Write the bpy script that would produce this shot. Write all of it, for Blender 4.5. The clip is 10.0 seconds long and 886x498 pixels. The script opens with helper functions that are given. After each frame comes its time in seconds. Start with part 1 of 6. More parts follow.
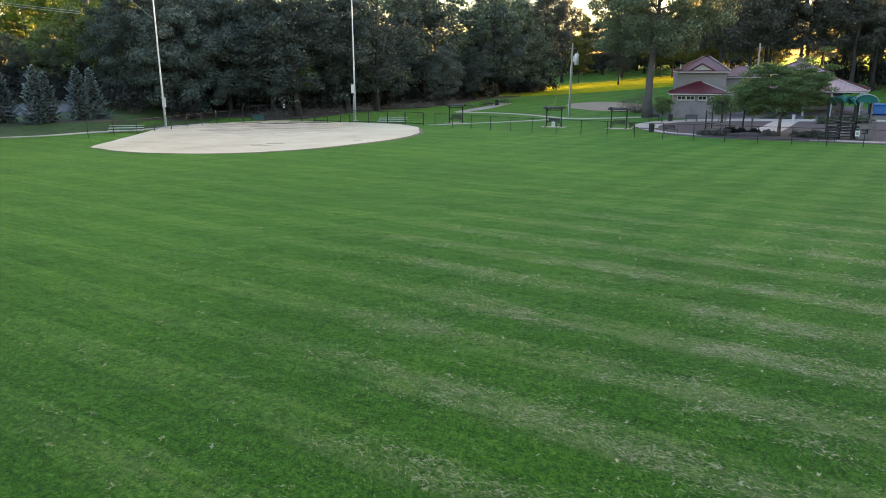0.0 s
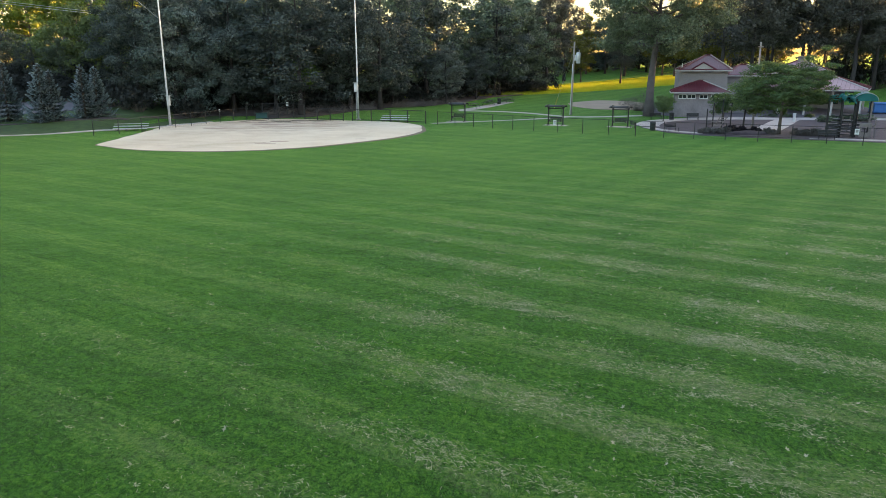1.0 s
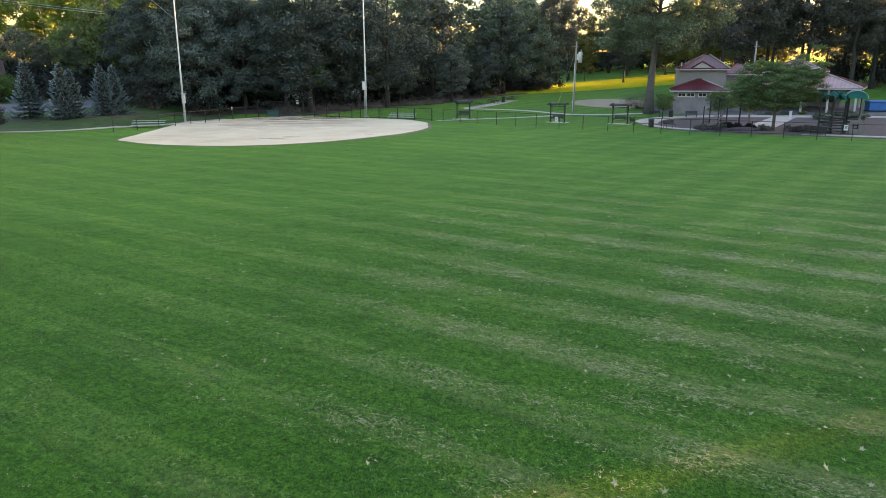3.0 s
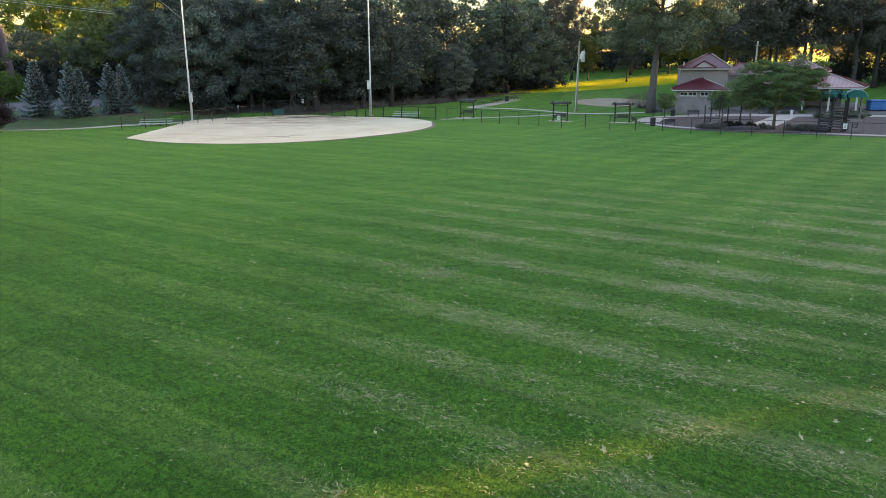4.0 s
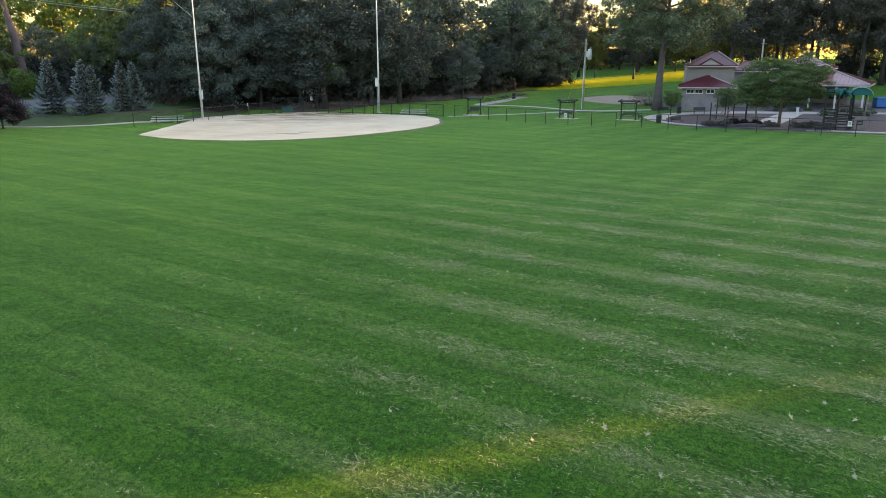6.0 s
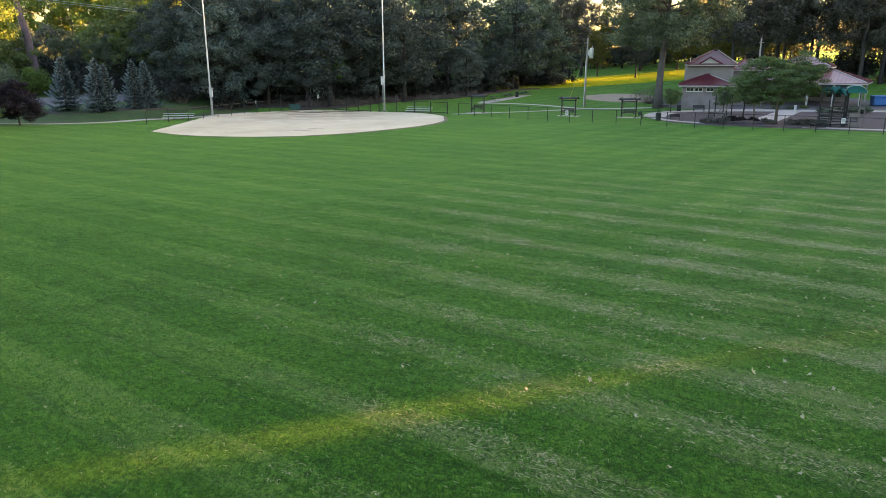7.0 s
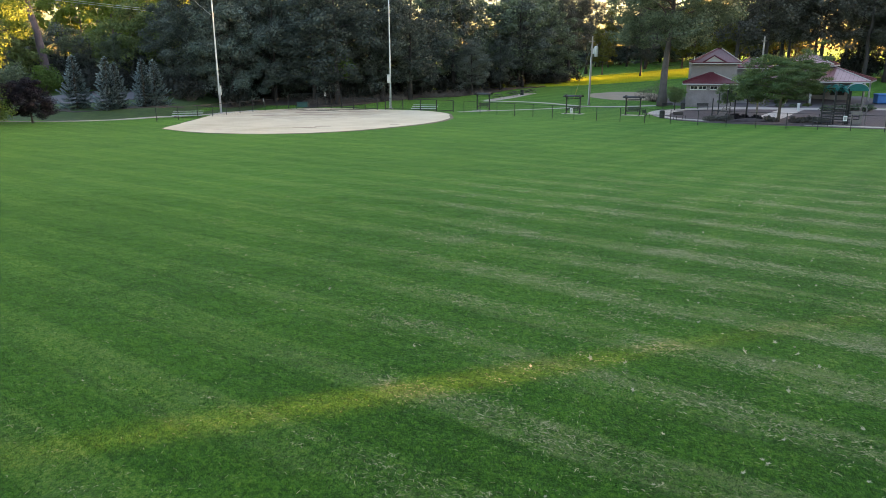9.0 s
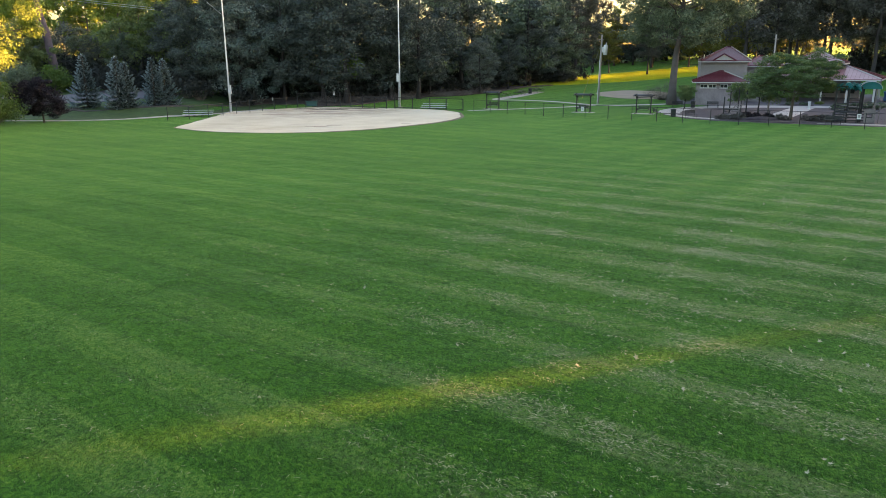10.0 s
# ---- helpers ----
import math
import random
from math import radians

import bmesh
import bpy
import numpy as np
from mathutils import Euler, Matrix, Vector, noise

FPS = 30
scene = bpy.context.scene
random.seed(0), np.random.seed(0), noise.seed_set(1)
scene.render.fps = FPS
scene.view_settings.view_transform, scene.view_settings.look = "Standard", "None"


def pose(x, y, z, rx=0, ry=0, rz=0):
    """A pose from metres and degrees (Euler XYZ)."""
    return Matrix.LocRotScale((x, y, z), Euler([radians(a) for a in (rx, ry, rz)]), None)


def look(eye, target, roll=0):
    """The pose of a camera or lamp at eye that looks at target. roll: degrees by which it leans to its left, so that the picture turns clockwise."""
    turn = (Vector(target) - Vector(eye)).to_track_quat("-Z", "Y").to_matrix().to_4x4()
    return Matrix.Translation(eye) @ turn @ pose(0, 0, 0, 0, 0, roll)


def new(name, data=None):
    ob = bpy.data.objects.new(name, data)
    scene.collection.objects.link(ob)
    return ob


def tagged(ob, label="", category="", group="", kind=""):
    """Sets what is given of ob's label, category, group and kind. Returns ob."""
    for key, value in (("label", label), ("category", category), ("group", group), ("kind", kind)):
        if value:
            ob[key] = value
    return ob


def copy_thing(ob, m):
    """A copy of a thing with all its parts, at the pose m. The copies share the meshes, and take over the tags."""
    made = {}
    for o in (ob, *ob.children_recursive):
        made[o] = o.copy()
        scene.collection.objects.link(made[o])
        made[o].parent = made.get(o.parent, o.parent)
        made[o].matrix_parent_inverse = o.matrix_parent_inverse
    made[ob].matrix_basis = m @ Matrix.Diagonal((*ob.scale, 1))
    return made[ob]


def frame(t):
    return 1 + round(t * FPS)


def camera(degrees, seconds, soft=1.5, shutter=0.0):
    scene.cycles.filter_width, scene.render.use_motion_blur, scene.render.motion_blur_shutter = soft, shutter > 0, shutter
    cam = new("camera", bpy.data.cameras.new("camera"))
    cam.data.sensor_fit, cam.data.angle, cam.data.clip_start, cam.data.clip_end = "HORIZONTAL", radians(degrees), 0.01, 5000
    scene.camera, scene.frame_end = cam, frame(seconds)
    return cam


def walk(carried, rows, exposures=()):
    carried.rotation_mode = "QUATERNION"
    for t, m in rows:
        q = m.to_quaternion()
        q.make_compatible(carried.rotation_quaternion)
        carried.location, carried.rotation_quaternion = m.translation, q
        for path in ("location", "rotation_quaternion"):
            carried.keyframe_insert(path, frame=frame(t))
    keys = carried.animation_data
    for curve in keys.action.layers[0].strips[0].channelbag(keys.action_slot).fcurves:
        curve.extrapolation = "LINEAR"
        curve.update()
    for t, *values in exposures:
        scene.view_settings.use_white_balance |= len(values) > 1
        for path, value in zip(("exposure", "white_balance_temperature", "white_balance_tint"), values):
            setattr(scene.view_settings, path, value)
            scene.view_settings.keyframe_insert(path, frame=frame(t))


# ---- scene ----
cam = camera(64.0, 10.0, soft=0.75)
PATH = [
    (0, (0.204, 0.306, 7.185), (0.111, 2.241, 6.689), -0.2),
    (0.5, (0.205, 0.137, 7.179), (0.109, 2.072, 6.681), -0.2),
    (1, (0.213, -0.290, 7.168), (0.114, 1.644, 6.669), -0.2),
    (1.5, (0.237, -1.083, 7.138), (0.133, 0.851, 6.638), -0.2),
    (2, (0.301, -2.141, 7.063), (0.194, -0.208, 6.563), -0.2),
    (2.5, (0.364, -2.773, 7.052), (0.254, -0.839, 6.553), -0.2),
    (4, (0.526, -4.413, 7.006), (0.400, -2.481, 6.506), -0.2),
    (4.5, (0.515, -4.590, 7.034), (0.386, -2.659, 6.532), -0.2),
    (5, (0.457, -4.639, 7.059), (0.322, -2.709, 6.553), -0.3),
    (5.5, (0.419, -4.750, 7.098), (0.279, -2.821, 6.591), -0.2),
    (5.7, (0.441, -4.928, 7.097), (0.300, -2.999, 6.590), -0.2),
    (6.8, (0.565, -7.014, 7.093), (0.412, -5.087, 6.582), -0.2),
    (7, (0.587, -7.499, 7.092), (0.433, -5.572, 6.581), -0.2),
    (7.5, (0.623, -8.343, 7.067), (0.468, -6.416, 6.556), -0.1),
    (8, (0.644, -8.563, 7.066), (0.485, -6.635, 6.555), -0.1),
    (8.5, (0.665, -8.592, 7.066), (0.502, -6.666, 6.554), -0.1),
    (9, (0.556, -8.610, 7.074), (0.389, -6.685, 6.559), -0.2),
    (9.5, (0.124, -8.608, 7.062), (-0.047, -6.683, 6.546), -0.3),
    (10, (-0.479, -8.646, 7.062), (-0.653, -6.722, 6.544), -0.3),
]
walk(cam, [(t, look(eye, target, roll)) for t, eye, target, roll in PATH],
     exposures=[(0.0, 4.09, 6350, 17), (10.0, 4.09, 6450, 17)])

# ---------------------------------------------------------------- light
SUN_AZ = 65.4       # degrees clockwise from +y
SUN_EL = 4.5
SUN_DIR = Vector((math.sin(radians(SUN_AZ)) * math.cos(radians(SUN_EL)),
                  math.cos(radians(SUN_AZ)) * math.cos(radians(SUN_EL)),
                  math.sin(radians(SUN_EL))))
world = bpy.data.worlds.new("evening_sky")
scene.world = world
world.use_nodes = True
sky = world.node_tree.nodes.new("ShaderNodeTexSky")
sky.sky_type = "NISHITA"
sky.sun_disc = False
sky.sun_elevation = radians(SUN_EL)
sky.sun_rotation = radians(SUN_AZ)
sky.air_density = 1.0
sky.dust_density = 2.0
sky.ozone_density = 1.0
back = world.node_tree.nodes["Background"]
back.inputs["Strength"].default_value = 0.07
world.node_tree.links.new(sky.outputs[0], back.inputs[0])

sun = new("sun", bpy.data.lights.new("sun", "SUN"))
sun.data.energy = 5.0
sun.data.angle = radians(0.55)
sun.data.color = (1.0, 0.49, 0.13)
sun.matrix_world = look(SUN_DIR * 300, (0, 0, 0))


# ---------------------------------------------------------------- materials
class Nodes:
    """A small wrapper for node materials."""

    def __init__(self, name, roughness=0.8, metallic=0.0):
        self.mat = bpy.data.materials.new(name)
        self.mat.use_nodes = True
        self.tree = self.mat.node_tree
        self.bsdf = self.tree.nodes["Principled BSDF"]
        self.out = self.tree.nodes["Material Output"]
        self.bsdf.inputs["Roughness"].default_value = roughness
        self.bsdf.inputs["Metallic"].default_value = metallic

    def add(self, kind, **values):
        node = self.tree.nodes.new(kind)
        for key, value in values.items():
            node.inputs[key.replace("_", " ")].default_value = value
        return node

    def link(self, a, b):
        self.tree.links.new(a, b)

    def coords(self):
        return self.add("ShaderNodeTexCoord").outputs["Object"]

    def noise(self, scale, detail=4.0, rough=0.6, vector=None):
        n = self.add("ShaderNodeTexNoise", Scale=scale, Detail=detail, Roughness=rough)
        self.link(vector or self.coords(), n.inputs["Vector"])
        return n.outputs["Fac"]

    def ramp(self, fac, stops):
        r = self.add("ShaderNodeValToRGB")
        ramp = r.color_ramp
        while len(ramp.elements) < len(stops):
            ramp.elements.new(0.5)
        for e, (p, c) in zip(ramp.elements, stops):
            e.position = p
            e.color = (*c, 1) if len(c) == 3 else c
        self.link(fac, r.inputs[0])
        return r.outputs[0]

    def math(self, op, a, b=None):
        m = self.tree.nodes.new("ShaderNodeMath")
        m.operation = op
        for i, v in enumerate((a, b)):
            if v is None:
                continue
            if isinstance(v, (int, float)):
                m.inputs[i].default_value = v
            else:
                self.link(v, m.inputs[i])
        return m.outputs[0]

    def mix(self, fac, a, b, blend="MIX"):
        m = self.tree.nodes.new("ShaderNodeMix")
        m.data_type = "RGBA"
        m.blend_type = blend
        for socket, v in ((m.inputs[0], fac), (m.inputs[6], a), (m.inputs[7], b)):
            if isinstance(v, (int, float)):
                socket.default_value = v
            elif isinstance(v, tuple):
                socket.default_value = (*v, 1)
            else:
                self.link(v, socket)
        return m.outputs[2]

    def bump(self, height, strength=0.4, distance=0.02):
        b = self.add("ShaderNodeBump", Strength=strength, Distance=distance)
        self.link(height, b.inputs["Height"])
        self.link(b.outputs[0], self.bsdf.inputs["Normal"])

    def colour(self, c):
        self.link(c, self.bsdf.inputs["Base Color"])


def surface(name, dark, light, scale=3.0, fine=40.0, roughness=0.8, metallic=0.0, bump=0.3):
    """A mottled surface: large stains and fine grain between two colours."""
    n = Nodes(name, roughness, metallic)
    a, b = n.noise(scale), n.noise(fine, 3.0)
    both = n.math("ADD", n.math("MULTIPLY", a, 0.65), n.math("MULTIPLY", b, 0.35))
    n.colour(n.ramp(both, [(0.3, dark), (0.7, light)]))
    if bump:
        n.bump(b, bump, 0.01)
    return n.mat


def leaf_material(name, colours, translucency=0.35, through_tint=(1.25, 1.25, 0.55)):
    """Foliage: each leaf its own shade, some light coming through."""
    n = Nodes(name, 0.6)
    geo = n.add("ShaderNodeNewGeometry")
    info = n.add("ShaderNodeObjectInfo")
    tone = n.math("ADD", n.math("MULTIPLY", geo.outputs["Random Per Island"], 0.34),
                  n.math("ADD", n.math("MULTIPLY", n.noise(0.42, 3.0), 0.78),
                         n.math("MULTIPLY", info.outputs["Random"], 0.25)))
    step = 1.1 / (len(colours) - 1)
    col = n.ramp(tone, [(min(1.0, 0.12 + i * step * 0.8), c) for i, c in enumerate(colours)])
    n.colour(col)
    n.bsdf.inputs["Specular IOR Level"].default_value = 0.25
    trans = n.add("ShaderNodeBsdfTranslucent")
    warm = n.mix(1.0, col, through_tint, "MULTIPLY")
    n.link(warm, trans.inputs["Color"])
    mixer = n.add("ShaderNodeMixShader", Fac=translucency)
    n.link(n.bsdf.outputs[0], mixer.inputs[1])
    n.link(trans.outputs[0], mixer.inputs[2])
    n.link(mixer.outputs[0], n.out.inputs["Surface"])
    return n.mat


STRIPE = Vector((0.50, 0.866, 0))      # across the mowing lanes
LANE = 2.95                            # a pair of lanes
LANE_AT = 15.87                        # the middle of one pale lane


def grass_material():
    n = Nodes("mown_grass", 0.8)
    n.bsdf.inputs["Specular IOR Level"].default_value = 0.05
    n.bsdf.inputs["Sheen Weight"].default_value = 0.255
    n.bsdf.inputs["Sheen Roughness"].default_value = 0.35
    n.bsdf.inputs["Sheen Tint"].default_value = (0.40, 0.78, 0.27, 1)
    co = n.coords()
    sep = n.add("ShaderNodeSeparateXYZ")
    n.link(co, sep.inputs[0])
    x, y = sep.outputs[0], sep.outputs[1]

    def stretched(turn, sx, sy):
        m = n.add("ShaderNodeMapping", Rotation=(0, 0, radians(turn)), Scale=(sx, sy, 1))
        n.link(co, m.inputs[0])
        return m.outputs[0]

    def centred(scale, detail, rough, vector=None):
        return n.math("SUBTRACT", n.noise(scale, detail, rough, vector), 0.5)

    def combine(u, v):
        c = n.add("ShaderNodeCombineXYZ")
        n.link(u, c.inputs[0])
        n.link(v, c.inputs[1])
        return c.outputs[0]

    wob = n.math("ADD", n.math("MULTIPLY", centred(0.12, 2.0, 0.5), 0.7), n.math("MULTIPLY", centred(4.0, 4.0, 0.7), 0.08))
    straight = n.math("ADD", n.math("MULTIPLY", x, STRIPE.x), n.math("MULTIPLY", y, STRIPE.y))
    along = n.math("ADD", n.math("MULTIPLY", x, STRIPE.y), n.math("MULTIPLY", y, -STRIPE.x))
    across = n.math("ADD", straight, wob)

    def streaks(k_along, k_across, detail=3.0, rough=0.6):
        """Noise drawn out along the lanes."""
        return centred(1.0, detail, rough, combine(n.math("MULTIPLY", along, k_along), n.math("MULTIPLY", straight, k_across)))

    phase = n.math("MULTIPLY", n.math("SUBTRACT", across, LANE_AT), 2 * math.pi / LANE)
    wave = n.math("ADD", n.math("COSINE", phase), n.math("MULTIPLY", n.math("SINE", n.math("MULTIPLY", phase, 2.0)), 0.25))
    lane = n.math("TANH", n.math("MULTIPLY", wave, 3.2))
    # no two lanes are quite alike, and tyre tracks run along them
    uneven = n.math("ADD", n.math("MULTIPLY", streaks(0.02, 0.42, 2.0), 3.2), n.math("MULTIPLY", streaks(0.07, 2.6, 3.0), 1.6))
    cross = n.math("ADD", n.math("ADD", n.math("MULTIPLY", x, 0.815), n.math("MULTIPLY", y, -0.58)), wob)
    lane2 = n.math("COSINE", n.math("MULTIPLY", n.math("ADD", cross, 1.06), 2 * math.pi / 3.25))
    side = n.add("ShaderNodeMapRange")
    n.link(x, side.inputs[0])
    side.inputs[1].default_value, side.inputs[2].default_value = -3.0, 12.0
    second = n.math("MULTIPLY", n.math("TANH", n.math("MULTIPLY", lane2, 1.8)), side.outputs[0])
    strength = n.math("ADD", 0.05, n.math("MULTIPLY", n.noise(0.07, 3.0), 1.1))
    lanes = n.math("ADD", n.math("MULTIPLY", n.math("ADD", lane, n.math("MULTIPLY", second, 0.3)), strength), n.math("MULTIPLY", uneven, 0.42))
    patch_n = centred(0.11, 4.0, 0.6)
    tone = n.math("ADD", n.math("MULTIPLY", lanes, 0.04), 0.49)
    # worn and thin places, tussocks, and single blades seen end on
    for layer, amount in ((patch_n, 0.7), (centred(0.8, 5.0, 0.65), 0.35), (centred(6.0, 5.0, 0.75), 1.5), (centred(8.0, 4.0, 0.75, stretched(0, 1.0, 0.4)), 1.2), (centred(2.2, 4.0, 0.7), 0.5), (streaks(0.12, 2.6, 4.0, 0.7), 0.35), (streaks(0.9, 13.0, 4.0, 0.7), 0.7), (streaks(0.6, 5.0, 4.0, 0.75), 0.5), (centred(13.0, 4.0, 0.75), 1.5),
                          (centred(26.0, 4.0, 0.75, stretched(0, 1.0, 0.35)), 1.8), (centred(70.0, 3.0, 0.7, stretched(0, 1.0, 0.3)), 1.4)):
        tone = n.math("ADD", tone, n.math("MULTIPLY", layer, amount))
    col = n.ramp(tone, [(0.10, (0.005, 0.021, 0.0013)), (0.40, (0.020, 0.073, 0.0044)),
                        (0.62, (0.041, 0.112, 0.0072)), (0.92, (0.098, 0.160, 0.026))])
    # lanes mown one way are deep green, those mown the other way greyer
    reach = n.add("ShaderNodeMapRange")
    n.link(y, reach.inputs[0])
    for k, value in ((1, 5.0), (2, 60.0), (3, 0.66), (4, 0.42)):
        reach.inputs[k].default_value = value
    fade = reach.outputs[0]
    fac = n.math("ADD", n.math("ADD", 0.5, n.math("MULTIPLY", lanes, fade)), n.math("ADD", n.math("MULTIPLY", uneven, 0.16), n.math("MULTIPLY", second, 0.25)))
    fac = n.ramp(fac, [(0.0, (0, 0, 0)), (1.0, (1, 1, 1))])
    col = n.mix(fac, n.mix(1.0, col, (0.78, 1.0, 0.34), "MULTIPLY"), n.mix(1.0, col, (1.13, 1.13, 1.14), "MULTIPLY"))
    # the right-hand part was also mown crosswise
    col = n.mix(n.math("ADD", 0.5, n.math("MULTIPLY", second, 0.5)), n.mix(1.0, col, (0.84, 0.92, 0.82), "MULTIPLY"), n.mix(1.0, col, (1.14, 1.07, 1.18), "MULTIPLY"))
    # the wheels press a thin dark line along one side of each lane and leave a pale one on the other
    for offset, tint in ((1.45, (0.60, 0.72, 0.55)), (-1.25, (1.30, 1.18, 1.30)), (0.35, (1.18, 1.10, 1.15))):
        line = n.math("COSINE", n.math("ADD", phase, offset))
        line = n.math("ADD", line, n.math("MULTIPLY", n.math("ADD", streaks(0.15, 1.1, 3.0), centred(3.0, 4.0, 0.7)), 0.22))
        line = n.ramp(line, [(0.955, (0, 0, 0)), (1.0, (1, 1, 1))])
        col = n.mix(n.math("MULTIPLY", line, 0.75), col, n.mix(1.0, col, tint, "MULTIPLY"))
    # dry, bleached grass lying along the lighter lanes
    dry = n.math("ADD", n.math("ADD", n.math("MULTIPLY", lane, 0.13), n.math("MULTIPLY", streaks(0.10, 1.7, 3.0), 0.9)),
                 n.math("ADD", n.math("MULTIPLY", n.noise(0.7, 5.0, 0.7), 0.7), n.math("MULTIPLY", n.noise(9.0, 5.0, 0.85), 1.2)))
    dry = n.ramp(n.math("SUBTRACT", dry, 0.45), [(0.55, (0, 0, 0)), (0.80, (1, 1, 1))])
    region = n.add("ShaderNodeMapRange")
    n.link(n.math("ADD", x, n.math("MULTIPLY", patch_n, 12.0)), region.inputs[0])
    region.inputs[1].default_value, region.inputs[2].default_value = -14.0, 6.0
    near = n.add("ShaderNodeMapRange")
    n.link(y, near.inputs[0])
    near.inputs[1].default_value, near.inputs[2].default_value = 50.0, 18.0
    col = n.mix(n.math("MULTIPLY", n.math("MULTIPLY", dry, n.math("MULTIPLY", region.outputs[0], near.outputs[0])), 0.5), col, (0.168, 0.172, 0.088))
    n.colour(col)
    n.bump(n.math("ADD", n.noise(14.0, 6.0, 0.85), n.math("ADD", n.math("MULTIPLY", n.noise(1.5, 3.0), 0.9), n.math("MULTIPLY", n.noise(0.55, 2.0), 4.0))), 0.8, 0.06)
    return n.mat


def infield_material():
    """Raked pale sand with broad brown stains and fine drag lines."""
    n = Nodes("infield_sand", 0.95)
    co = n.coords()
    m = n.add("ShaderNodeMapping", Rotation=(0, 0, radians(20)), Scale=(0.25, 1.6, 1))
    n.link(co, m.inputs[0])
    drag = n.noise(1.0, 4.0, 0.6, m.outputs[0])
    both = n.math("ADD", n.math("MULTIPLY", n.noise(0.14, 4.0), 0.5), n.math("ADD", n.math("MULTIPLY", drag, 0.25), n.math("MULTIPLY", n.noise(6.0, 4.0), 0.25)))
    col = n.ramp(both, [(0.34, (0.46, 0.365, 0.245)), (0.46, (0.59, 0.495, 0.358)), (0.62, (0.70, 0.61, 0.465))])
    stain = n.ramp(n.noise(0.22, 6.0, 0.7), [(0.56, (0, 0, 0)), (0.70, (1, 1, 1))])
    col = n.mix(n.math("MULTIPLY", stain, 0.5), col, (0.46, 0.335, 0.245))
    # reddish scuffed ground spreading from the plate
    apart = n.add("ShaderNodeVectorMath")
    apart.operation = "DISTANCE"
    n.link(co, apart.inputs[0])
    apart.inputs[1].default_value = (-25.5, 90.0, 0)
    reach = n.add("ShaderNodeMapRange")
    n.link(apart.outputs["Value"], reach.inputs[0])
    reach.inputs[1].default_value, reach.inputs[2].default_value = 17.0, 8.0
    m2 = n.add("ShaderNodeMapping", Rotation=(0, 0, radians(-10)), Scale=(0.26, 0.75, 1))
    n.link(co, m2.inputs[0])
    scuff = n.ramp(n.math("ADD", n.noise(1.0, 7.0, 0.72, m2.outputs[0]), n.math("MULTIPLY", reach.outputs[0], 0.12)), [(0.54, (0, 0, 0)), (0.68, (1, 1, 1))])
    col = n.mix(n.math("MULTIPLY", scuff, n.math("MULTIPLY", reach.outputs[0], 0.55)), col, (0.30, 0.205, 0.15))
    n.colour(col)
    n.bump(n.noise(9.0, 4.0), 0.4, 0.01)
    return n.mat


